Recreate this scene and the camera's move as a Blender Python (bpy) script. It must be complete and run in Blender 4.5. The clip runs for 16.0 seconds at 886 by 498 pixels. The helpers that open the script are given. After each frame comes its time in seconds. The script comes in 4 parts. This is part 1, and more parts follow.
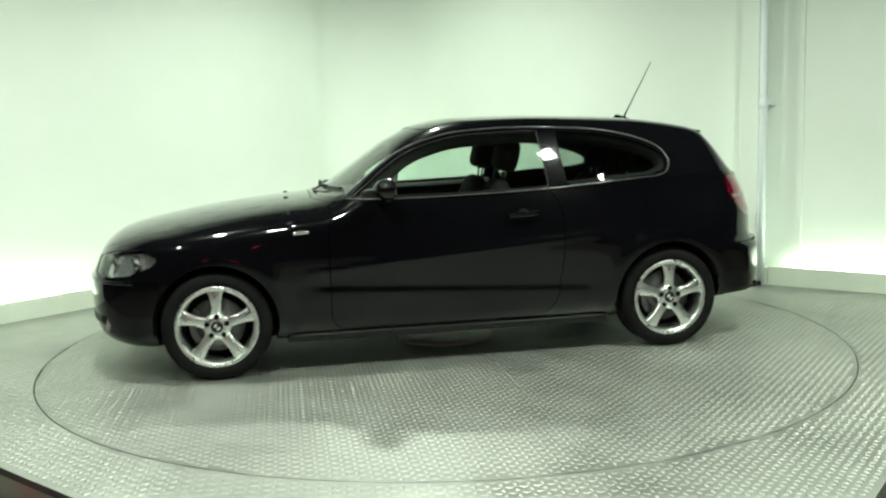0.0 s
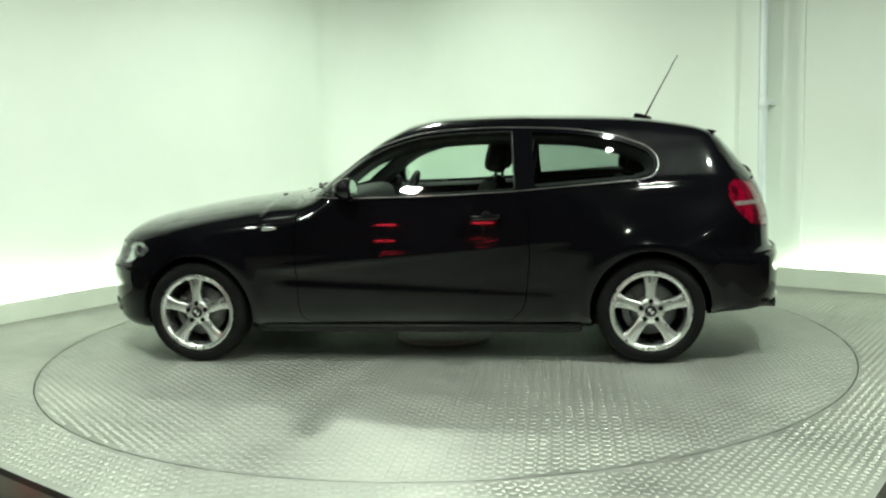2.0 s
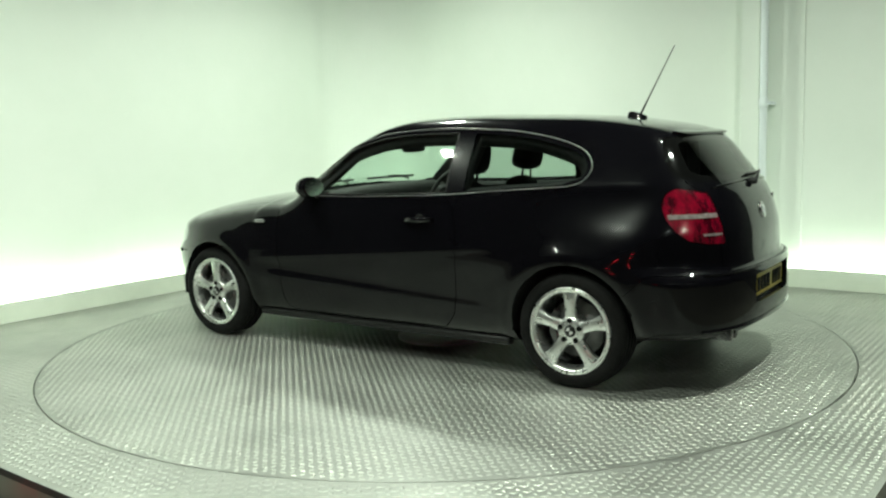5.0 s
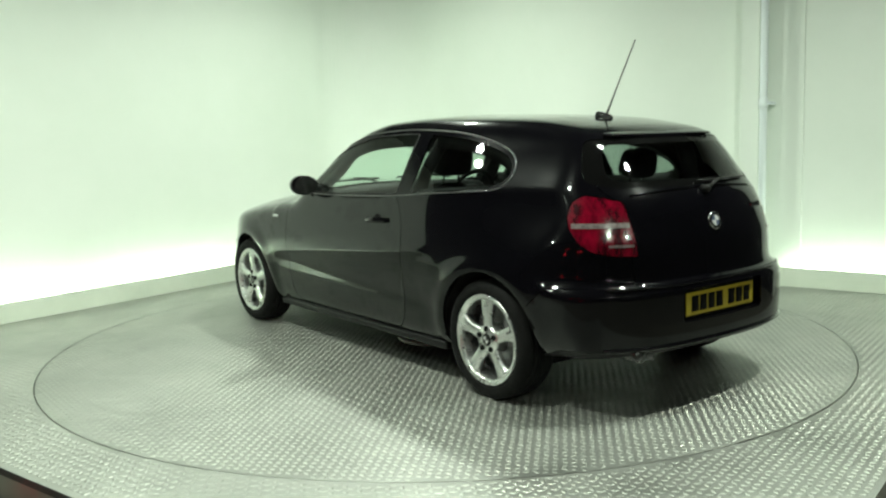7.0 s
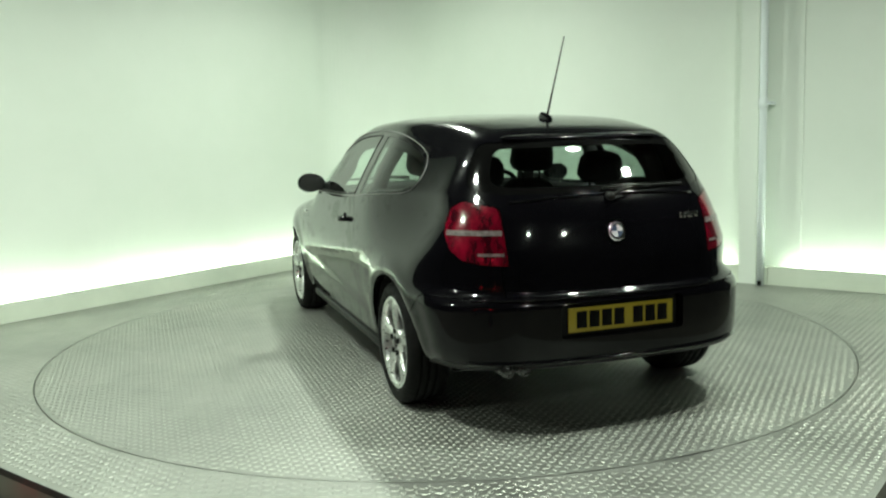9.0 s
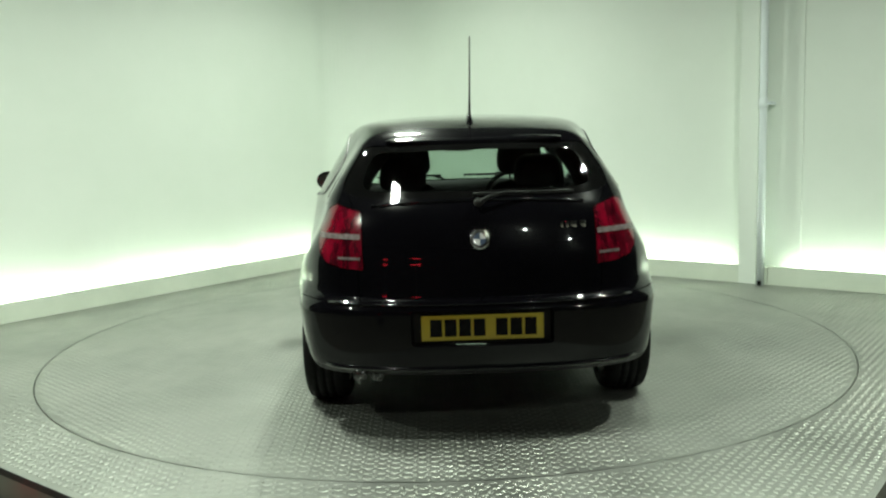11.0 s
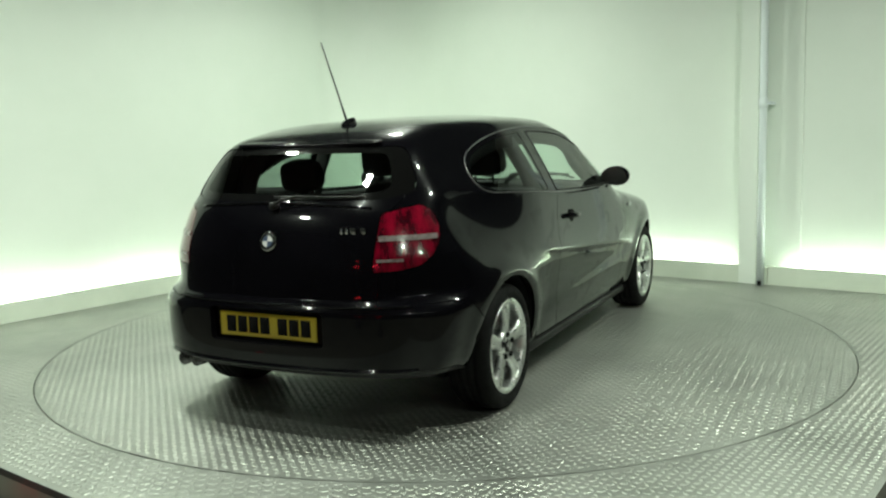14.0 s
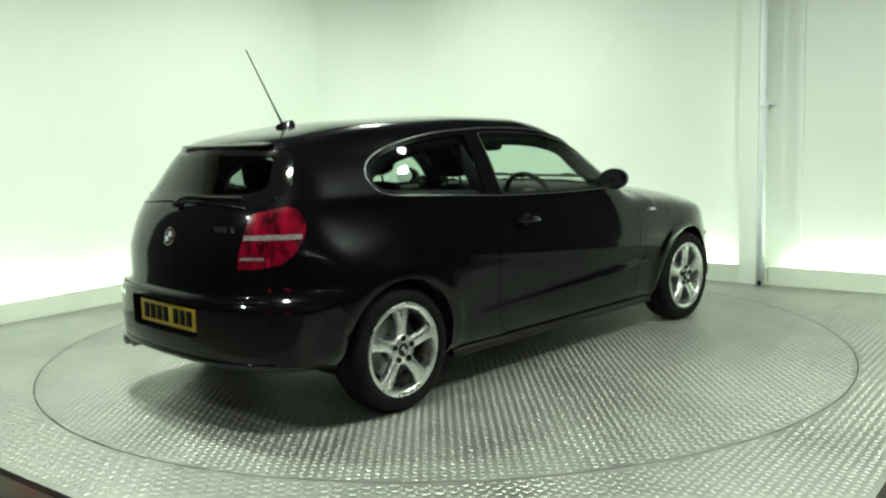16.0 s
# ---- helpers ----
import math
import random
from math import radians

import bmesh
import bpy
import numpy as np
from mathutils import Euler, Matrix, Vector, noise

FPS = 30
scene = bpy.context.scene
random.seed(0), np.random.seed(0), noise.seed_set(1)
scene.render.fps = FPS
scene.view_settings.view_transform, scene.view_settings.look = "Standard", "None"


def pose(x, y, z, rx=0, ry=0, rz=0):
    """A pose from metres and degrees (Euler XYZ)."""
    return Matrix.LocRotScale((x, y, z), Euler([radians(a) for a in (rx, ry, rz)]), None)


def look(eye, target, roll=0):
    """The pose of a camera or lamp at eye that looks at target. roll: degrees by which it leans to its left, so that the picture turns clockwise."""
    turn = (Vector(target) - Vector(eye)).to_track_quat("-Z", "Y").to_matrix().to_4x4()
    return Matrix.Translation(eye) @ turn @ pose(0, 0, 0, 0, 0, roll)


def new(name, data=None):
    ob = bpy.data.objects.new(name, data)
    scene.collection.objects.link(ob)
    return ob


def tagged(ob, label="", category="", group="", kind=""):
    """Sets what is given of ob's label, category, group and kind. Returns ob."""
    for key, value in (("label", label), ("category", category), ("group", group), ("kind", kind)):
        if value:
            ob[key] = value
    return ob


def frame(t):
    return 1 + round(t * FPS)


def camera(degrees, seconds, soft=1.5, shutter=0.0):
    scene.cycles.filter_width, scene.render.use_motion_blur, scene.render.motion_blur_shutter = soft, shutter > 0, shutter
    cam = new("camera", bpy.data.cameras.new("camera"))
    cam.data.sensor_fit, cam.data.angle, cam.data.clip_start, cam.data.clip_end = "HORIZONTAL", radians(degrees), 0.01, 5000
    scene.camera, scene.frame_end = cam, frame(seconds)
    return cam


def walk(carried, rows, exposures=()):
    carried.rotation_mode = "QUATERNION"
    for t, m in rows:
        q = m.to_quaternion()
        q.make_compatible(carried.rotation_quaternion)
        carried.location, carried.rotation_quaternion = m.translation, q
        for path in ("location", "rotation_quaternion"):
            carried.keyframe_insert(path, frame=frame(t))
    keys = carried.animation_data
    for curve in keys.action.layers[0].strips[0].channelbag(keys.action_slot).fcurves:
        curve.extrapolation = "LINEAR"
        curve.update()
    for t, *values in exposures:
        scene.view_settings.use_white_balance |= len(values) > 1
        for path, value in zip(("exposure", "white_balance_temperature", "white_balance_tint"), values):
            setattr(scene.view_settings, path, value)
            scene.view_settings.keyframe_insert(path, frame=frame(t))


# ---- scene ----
# ---------------------------------------------------------------- camera
cam = camera(53.56, 16.0, soft=2.3)
EYE = (0.0, -5.675, 1.3155)
CAM = look(EYE, (EYE[0] + math.sin(radians(0.0426)) * 5, EYE[1] + math.cos(radians(0.0426)) * 5, EYE[2] - math.tan(radians(7.4516)) * 5), -1.686)
walk(cam, [(0, CAM), (16, CAM)], exposures=[(0, 0.10), (4, 0.05), (7, -0.01), (9, -0.18), (12.5, -0.24), (14.5, -0.1), (16, 0.1)])

# the room's own axes: X runs along the long lit wall to the corner, Y towards that wall
ROOM = pose(0, 0, 0, 0, 0, 52.5)
FLOOR_LOW = -0.14
CEIL = 3.3

# ---------------------------------------------------------------- world and lamps
world = bpy.data.worlds.new("world")
scene.world = world
world.use_nodes = True
world.node_tree.nodes["Background"].inputs[0].default_value = (0.5, 0.6, 0.5, 1)
world.node_tree.nodes["Background"].inputs[1].default_value = 0.01

LIGHT_TINT = (0.88, 1.0, 0.84)
TUBE_TINT = (0.84, 1.0, 0.80)
# ceiling floodlights: x, y, size, watts
FLOODS = [(-0.95, -2.45, 0.165, 76), (2.4, -1.7, 0.11, 90), (1.55, -1.5, 0.12, 35), (-1.85, -0.75, 0.12, 68), (-3.1, -3.05, 0.20, 55), (-0.36, 1.5, 0.20, 78), (1.5, -6.0, 0.075, 45), (3.6, -6.1, 0.075, 45)]
TUBE_GLOW = 62.0


# ---------------------------------------------------------------- materials
def nodes_of(name):
    m = bpy.data.materials.new(name)
    m.use_nodes = True
    nt = m.node_tree
    return m, nt, nt.nodes["Principled BSDF"]


def tex(nt, scale, detail=4.0, rough=0.6, coord="Object", stretch=None):
    tc = nt.nodes.new("ShaderNodeTexCoord")
    n = nt.nodes.new("ShaderNodeTexNoise")
    n.inputs["Scale"].default_value, n.inputs["Detail"].default_value, n.inputs["Roughness"].default_value = scale, detail, rough
    if stretch:
        mp = nt.nodes.new("ShaderNodeMapping")
        mp.inputs["Scale"].default_value = stretch
        nt.links.new(tc.outputs[coord], mp.inputs[0])
        nt.links.new(mp.outputs[0], n.inputs["Vector"])
    else:
        nt.links.new(tc.outputs[coord], n.inputs["Vector"])
    return n.outputs["Fac"]


def ramp(nt, fac, a, b, lo=0.3, hi=0.7):
    r = nt.nodes.new("ShaderNodeValToRGB")
    e = r.color_ramp.elements
    e[0].position, e[1].position = lo, hi
    e[0].color, e[1].color = (*a, 1), (*b, 1)
    nt.links.new(fac, r.inputs[0])
    return r.outputs[0]


def grey(v):
    return (v, v, v)


def surface(name, a, b, scale=3.0, rough=(0.4, 0.6), metal=0.0, bump=0.0, bump_scale=60.0, coat=0.0, spec=0.5, stretch=None, lo=0.3, hi=0.7):
    m, nt, p = nodes_of(name)
    f = tex(nt, scale, 6.0, 0.62, stretch=stretch)
    nt.links.new(ramp(nt, f, a, b, lo, hi), p.inputs["Base Color"])
    g = tex(nt, scale * 4.3, 4.0)
    nt.links.new(ramp(nt, g, grey(rough[0]), grey(rough[1])), p.inputs["Roughness"])
    p.inputs["Metallic"].default_value = metal
    p.inputs["Specular IOR Level"].default_value = spec
    if coat:
        p.inputs["Coat Weight"].default_value, p.inputs["Coat Roughness"].default_value = coat, 0.045
    if bump:
        bn = nt.nodes.new("ShaderNodeBump")
        bn.inputs["Strength"].default_value, bn.inputs["Distance"].default_value = bump, 0.004
        nt.links.new(tex(nt, bump_scale, 3.0), bn.inputs["Height"])
        nt.links.new(bn.outputs[0], p.inputs["Normal"])
    return m


def glow(name, colour, strength):
    m, nt, p = nodes_of(name)
    p.inputs["Base Color"].default_value = (*colour, 1)
    p.inputs["Emission Color"].default_value = (*colour, 1)
    p.inputs["Emission Strength"].default_value = strength
    return m


def pane_material(name, tint, gloss=1.0):
    m, nt, p = nodes_of(name)
    out = nt.nodes["Material Output"]
    tr = nt.nodes.new("ShaderNodeBsdfTransparent")
    tr.inputs[0].default_value = (*tint, 1)
    gl = nt.nodes.new("ShaderNodeBsdfGlossy")
    gl.inputs["Roughness"].default_value = 0.015
    gl.inputs["Color"].default_value = (gloss, gloss, gloss, 1)
    lw = nt.nodes.new("ShaderNodeLayerWeight")
    lw.inputs[0].default_value = 0.5
    pw = nt.nodes.new("ShaderNodeMath")
    pw.operation = "POWER"
    pw.inputs[1].default_value = 5.0
    nt.links.new(lw.outputs["Facing"], pw.inputs[0])
    fr = nt.nodes.new("ShaderNodeMath")
    fr.operation = "MULTIPLY_ADD"
    fr.inputs[1].default_value, fr.inputs[2].default_value = 0.9, 0.06
    nt.links.new(pw.outputs[0], fr.inputs[0])
    mx = nt.nodes.new("ShaderNodeMixShader")
    nt.links.new(fr.outputs[0], mx.inputs[0])
    nt.links.new(tr.outputs[0], mx.inputs[1])
    nt.links.new(gl.outputs[0], mx.inputs[2])
    nt.links.new(mx.outputs[0], out.inputs[0])
    return m


WALL = surface("wall_paint", (0.72, 0.78, 0.71), (0.78, 0.83, 0.77), 0.7, (0.55, 0.7), bump=0.05, bump_scale=90)
# near-black colour stands in for the missing light on the unseen hall walls
DARK_WALL = surface("unlit_hall_black", grey(0.018), grey(0.03), 1.2, (0.8, 0.95), spec=0.15)
CEILING = surface("dark_ceiling_board", grey(0.025), grey(0.04), 1.5, (0.8, 0.95), spec=0.15)
SKIRT = surface("skirting_paint", (0.60, 0.66, 0.56), (0.70, 0.75, 0.65), 2.5, (0.5, 0.7), bump=0.1)
PLATE = surface("worn_tread_plate", (0.28, 0.288, 0.268), (0.47, 0.48, 0.45), 0.8, (0.40, 0.58), metal=0.92, bump=0.12, bump_scale=45)
TREAD = surface("polished_tread", (0.34, 0.35, 0.325), (0.53, 0.54, 0.50), 1.1, (0.44, 0.60), metal=0.92)
GAP = surface("dark_gap", grey(0.006), grey(0.012), 5, (0.7, 0.9), spec=0.1)
CONCRETE = surface("brown_concrete", (0.09, 0.085, 0.068), (0.15, 0.142, 0.118), 2.2, (0.7, 0.9), bump=0.3, bump_scale=30)
CONDUIT = surface("conduit_plastic", (0.74, 0.80, 0.82), (0.80, 0.85, 0.87), 3, (0.35, 0.5))
TUBE = glow("fluorescent_tube", TUBE_TINT, TUBE_GLOW)
HOUSING = surface("lamp_housing", grey(0.03), grey(0.05), 4, (0.4, 0.6))
FLOOD_FACE = glow("flood_face", LIGHT_TINT, 12.0)
RED_GLOW = glow("red_lamp", (1.0, 0.03, 0.06), 26.0)
RED_PAINT = surface("red_plastic", (0.55, 0.03, 0.06), (0.65, 0.05, 0.08), 5, (0.3, 0.45))

PAINT = surface("black_car_paint", (0.0018, 0.0017, 0.0025), (0.0030, 0.0028, 0.0040), 2.0, (0.2, 0.3), coat=1.0, spec=0.02)
PAINT.node_tree.nodes["Principled BSDF"].inputs["Coat IOR"].default_value = 1.38
TRIM = surface("black_plastic_trim", grey(0.006), grey(0.011), 8, (0.4, 0.55), bump=0.1, bump_scale=300, spec=0.25)
RUBBER = surface("tyre_rubber", grey(0.004), grey(0.009), 9, (0.6, 0.85), bump=0.15, bump_scale=150, spec=0.12)
ALLOY = surface("silver_alloy", (0.60, 0.61, 0.60), (0.74, 0.75, 0.74), 9, (0.24, 0.36), metal=0.92)
HUB_STEEL = surface("hub_steel", grey(0.66), grey(0.80), 8, (0.35, 0.5), metal=0.2)
DISC = surface("brake_steel", grey(0.16), grey(0.26), 12, (0.4, 0.6), metal=0.9)
EXHAUST = surface("sooty_chrome", grey(0.05), grey(0.12), 14, (0.2, 0.35), metal=0.95)
CHROME = surface("bright_chrome", grey(0.62), grey(0.72), 10, (0.08, 0.16), metal=1.0)
SATIN = surface("satin_window_trim", grey(0.20), grey(0.27), 10, (0.28, 0.36), metal=0.9)
CLOTH = surface("black_seat_cloth", grey(0.012), grey(0.022), 20, (0.8, 0.95), bump=0.2, bump_scale=260, spec=0.2)
DASH = surface("dashboard_plastic", grey(0.018), grey(0.03), 15, (0.6, 0.75), bump=0.15, bump_scale=240, spec=0.3)
CARPET = surface("cabin_carpet", grey(0.008), grey(0.016), 30, (0.9, 1.0), spec=0.1)
BAND = surface("black_glass_band", grey(0.003), grey(0.005), 4, (0.04, 0.07), spec=0.6)
GLASS = pane_material("clear_green_glass", (0.80, 0.90, 0.84))
GLASS_DARK = pane_material("tinted_rear_glass", (0.52, 0.60, 0.56))
LENS = pane_material("clear_lamp_lens", (0.92, 0.95, 0.95))
LAMP_RED = surface("red_lamp_plastic", (0.02, 0.0004, 0.003), (0.21, 0.0018, 0.016), 22, (0.12, 0.2), coat=1.0, stretch=(1.0, 1.0, 0.35), lo=0.36, hi=0.66)
LAMP_CLEAR = surface("frosted_lamp_plastic", (0.10, 0.08, 0.08), (0.26, 0.22, 0.22), 45, (0.15, 0.25), coat=1.0)
LAMP_SILVER = surface("lamp_silver", (0.62, 0.64, 0.63), (0.76, 0.78, 0.77), 7, (0.12, 0.22), metal=0.75)
YELLOW = surface("yellow_plate", (0.40, 0.31, 0.025), (0.48, 0.37, 0.035), 6, (0.3, 0.45), lo=0.2, hi=0.8)
INK = surface("plate_ink", grey(0.006), grey(0.010), 6, (0.6, 0.75), spec=0.08)
BADGE_BLUE = surface("badge_blue", (0.05, 0.07, 0.11), (0.06, 0.08, 0.13), 20, (0.15, 0.2), coat=1.0)
BADGE_WHITE = surface("badge_white", grey(0.5), grey(0.58), 20, (0.15, 0.2), coat=1.0)


# ---------------------------------------------------------------- mesh helpers
def part(name, bm, material, parent=None, label="", smooth=True):
    """Link a bmesh as one mesh object under a thing or part."""
    me = bpy.data.meshes.new(name)
    bm.normal_update()
    bm.to_mesh(me)
    bm.free()
    for f in me.polygons:
        f.use_smooth = smooth
    me.materials.append(material)
    ob = new(name, me)
    if parent is not None:
        ob.parent = parent
    if label:
        tagged(ob, label)
    return ob


def mesh_part(name, verts, faces, material, parent=None, label="", smooth=True):
    me = bpy.data.meshes.new(name)
    me.from_pydata([tuple(map(float, p)) for p in verts], [], [tuple(map(int, f)) for f in faces])
    me.validate()
    for f in me.polygons:
        f.use_smooth = smooth
    me.materials.append(material)
    ob = new(name, me)
    if parent is not None:
        ob.parent = parent
    if label:
        tagged(ob, label)
    return ob


def thing(name, label, category, group="", kind="", m=None):
    ob = new(name)
    ob.empty_display_size = 0.1
    if m is not None:
        ob.matrix_basis = m
    return tagged(ob, label, category, group, kind)


def box(bm, x0, x1, y0, y1, z0, z1, bevel=0.0, m=None):
    g = bmesh.ops.create_cube(bm, size=1.0)
    vs = g["verts"]
    for v in vs:
        v.co = Vector((x0 + (v.co.x + 0.5) * (x1 - x0), y0 + (v.co.y + 0.5) * (y1 - y0), z0 + (v.co.z + 0.5) * (z1 - z0)))
    if bevel:
        es = list({e for v in vs for e in v.link_edges})
        r = bmesh.ops.bevel(bm, geom=es, offset=bevel, segments=2, affect="EDGES", profile=0.6)
        vs = list({v for f in r["faces"] for v in f.verts} | {v for v in vs if v.is_valid})
    if m is not None:
        bmesh.ops.transform(bm, matrix=m, verts=vs)
    return bm


def solid(*a, **k):
    return box(bmesh.new(), *a, **k)


def lathe(profile, segs=48, axis="y", m=None, closed=False):
    """Turn (radius, along) pairs about an axis."""
    bm = bmesh.new()
    rings = []
    for r, h in profile:
        ring = []
        for i in range(segs):
            a = 2 * math.pi * i / segs
            c, s = r * math.cos(a), r * math.sin(a)
            ring.append(bm.verts.new({"y": (c, h, s), "z": (c, s, h), "x": (h, c, s)}[axis]))
        rings.append(ring)
    pairs = list(zip(rings, rings[1:])) + ([(rings[-1], rings[0])] if closed else [])
    for a, b in pairs:
        for i in range(segs):
            j = (i + 1) % segs
            bm.faces.new((a[i], a[j], b[j], b[i]))
    if not closed:
        bm.faces.new(rings[0])
        bm.faces.new(rings[-1])
    bmesh.ops.recalc_face_normals(bm, faces=bm.faces)
    if m is not None:
        bmesh.ops.transform(bm, matrix=m, verts=bm.verts)
    return bm


def sweep(points, radius, segs=8, closed=False, flat=1.0):
    """A tube along points; radius may be one number or one for each point."""
    pts = [Vector(p) for p in points]
    n = len(pts)
    bm = bmesh.new()
    rings = []
    side = None
    for i, p in enumerate(pts):
        a = pts[(i - 1) % n] if (closed or i) else p
        b = pts[(i + 1) % n] if (closed or i < n - 1) else p
        d = (b - a).normalized()
        ref = side if side is not None else (Vector((0, 0, 1)) if abs(d.z) < 0.9 else Vector((0, 1, 0)))
        u = d.cross(ref).cross(d).normalized()
        side = u
        w = d.cross(u)
        r = radius[i] if isinstance(radius, (list, tuple)) else radius
        rings.append([bm.verts.new(p + u * r * math.cos(2 * math.pi * k / segs) + w * r * flat * math.sin(2 * math.pi * k / segs)) for k in range(segs)])
    for i in range(n if closed else n - 1):
        a, b = rings[i], rings[(i + 1) % n]
        for k in range(segs):
            bm.faces.new((a[k], a[(k + 1) % segs], b[(k + 1) % segs], b[k]))
    if not closed:
        bm.faces.new(rings[0])
        bm.faces.new(rings[-1])
    bmesh.ops.recalc_face_normals(bm, faces=bm.faces)
    return bm


def smooth_curve(points, per=10, closed=True):
    """Catmull-Rom through the points."""
    p = np.array(points, float)
    n = len(p)
    out = []
    for i in range(n if closed else n - 1):
        a, b, c, d = (p[(i - 1) % n], p[i], p[(i + 1) % n], p[(i + 2) % n]) if closed else (p[max(i - 1, 0)], p[i], p[i + 1], p[min(i + 2, n - 1)])
        for k in range(per):
            t = k / per
            out.append(0.5 * (2 * b + (c - a) * t + (2 * a - 5 * b + 4 * c - d) * t * t + (3 * b - a - 3 * c + d) * t ** 3))
    if not closed:
        out.append(p[-1])
    return np.array(out)


# ---------------------------------------------------------------- room
def build_room():
    wl = 3.21      # lit wall, room Y
    wr = 2.93      # right wall, room X
    def put(name, bm, mat, label, category, m=ROOM, smooth=False):
        ob = part(name, bm, mat, None, "", smooth)
        ob.matrix_basis = m
        return tagged(ob, label, category, kind="structure")

    put("ground", solid(-9, 6, -9, 6, FLOOR_LOW - 0.2, FLOOR_LOW), CONCRETE, "dark brown concrete hall floor round the platform", "floor")
    put("wall_lit", solid(-2.62, wr + 0.2, wl, wl + 0.2, FLOOR_LOW, CEIL), WALL, "white painted wall lit from below by hidden tubes", "wall")
    put("wall_pillar_side", solid(wr, wr + 0.2, -3.2, wl - 0.002, FLOOR_LOW, CEIL), WALL, "white painted wall with a pillar and conduit", "wall")
    # added walls out of view, near-black so the bodywork mirrors an unlit hall
    put("wall_hall_north", solid(-7.0, -2.622, wl + 0.05, wl + 0.2, FLOOR_LOW, CEIL), DARK_WALL, "unseen hall wall beyond the lit bay, coloured near-black as unlit", "wall")
    put("wall_hall_east", solid(wr + 0.05, wr + 0.2, -7.0, -3.202, FLOOR_LOW, CEIL), DARK_WALL, "unseen hall wall beyond the lit bay, coloured near-black as unlit", "wall")
    put("wall_hall_end", solid(-7.2, -7.0, -7.0, wl + 0.2, FLOOR_LOW, CEIL), DARK_WALL, "unseen end wall of the hall, coloured near-black as unlit", "wall")
    put("wall_hall_side", solid(-7.2, wr + 0.2, -7.2, -7.0, FLOOR_LOW, CEIL), DARK_WALL, "unseen side wall of the hall, coloured near-black as unlit", "wall")
    put("ceiling", solid(-7.2, wr + 0.2, -7.2, wl + 0.2, CEIL, CEIL + 0.2), CEILING, "dark hall ceiling with floodlights", "ceiling")

    # rounded inner corner
    r = 0.75
    bm = bmesh.new()
    cols = []
    for i in range(25):
        t = math.pi / 2 * i / 24
        x, y = wr - 0.003 - r + r * math.sin(t), wl - 0.003 - r + r * math.cos(t)
        cols.append((bm.verts.new((x, y, 0.0)), bm.verts.new((x, y, CEIL - 0.003))))
    back = (bm.verts.new((wr - 0.003, wl - 0.003, 0.0)), bm.verts.new((wr - 0.003, wl - 0.003, CEIL - 0.003)))
    for (p, q), (u, w) in zip(cols, cols[1:]):
        bm.faces.new((p, q, w, u))
    bm.faces.new((cols[-1][0], cols[-1][1], back[1], back[0]))
    bm.faces.new((back[0], back[1], cols[0][1], cols[0][0]))
    bmesh.ops.recalc_face_normals(bm, faces=bm.faces)
    put("wall_corner", bm, WALL, "smoothly rounded white wall corner", "wall", smooth=False)

    # skirting upstands that hide the tubes
    for name, bm in (("skirting_lit", solid(-2.62, wr - 0.125, wl - 0.125, wl - 0.10, 0.0, 0.155, 0.004)),
                     ("skirting_pillar_side", solid(wr - 0.125, wr - 0.10, -0.985, wl - 0.126, 0.0, 0.155, 0.004)),
                     ("skirting_pillar_far", solid(wr - 0.125, wr - 0.10, -2.9, -1.225, 0.0, 0.155, 0.004))):
        put(name, bm, SKIRT, "pale painted skirting upstand hiding light tubes", "skirting")
    put("pillar", solid(wr - 0.135, wr + 0.004, -1.135, -0.985, 0.0, CEIL - 0.002, 0.006), WALL, "square white pillar in the wall", "pillar")
    put("pilaster", solid(wr - 0.010, wr + 0.004, -1.45, -1.138, 0.0, CEIL - 0.002, 0.004), WALL, "shallow white pilaster behind the conduit", "pillar")
    put("platform_edge", solid(-2.8625, -2.8585, -2.84, 3.05, -0.03, 0.001, 0.002), HOUSING, "dark steel edge angle of the platform", "edge")
    put("kerb_corner", solid(wr - 0.135, wr - 0.024, -1.222, -1.138, 0.0, 0.15, 0.004), SKIRT, "pale skirting block beside the pillar", "skirting")

    con = thing("conduit", "pale plastic cable conduit running up the pillar", "conduit", m=ROOM)
    part("pipe", sweep([(wr - 0.15, -1.175, 0.0), (wr - 0.15, -1.175, 1.6), (wr - 0.15, -1.175, CEIL - 0.003)], 0.03, 14), CONDUIT, con)
    part("joint", lathe([(0.036, 1.45), (0.036, 1.53)], 16, "z", pose(wr - 0.15, -1.175, 0)), CONDUIT, con)
    part("bracket", solid(wr - 0.15, wr - 0.004, -1.23, -1.137, 1.475, 1.50, 0.003), CONDUIT, con)
    part("foot", solid(wr - 0.19, wr - 0.137, -1.19, -1.16, 0.0, 0.04, 0.004), GAP, con)

    # tubes behind the skirtings
    def tube(m, half):
        t = thing("light_tube", "glowing white fluorescent tube behind the skirting", "light tube", "hidden light tubes", m=m)
        part("glass_tube", lathe([(0.016, -half), (0.016, half)], 12, "x"), TUBE, t)
        for s in (-1, 1):
            part("end_cap", lathe([(0.019, s * half), (0.019, s * (half + 0.03))], 12, "x"), HOUSING, t)
        part("batten", solid(-half - 0.03, half + 0.03, -0.02, 0.02, -0.075, -0.02), HOUSING, t)
    for x in (-1.265, 0.165, 1.595):
        tube(ROOM @ pose(x, wl - 0.05, 0.075), 0.645)
    for y in (2.45, 1.10, -0.27):
        tube(ROOM @ pose(wr - 0.05, y, 0.075, 0, 0, 90), 0.62)
    for y in (-2.0,):
        tube(ROOM @ pose(wr - 0.05, y, 0.075, 0, 0, 90), 0.62)

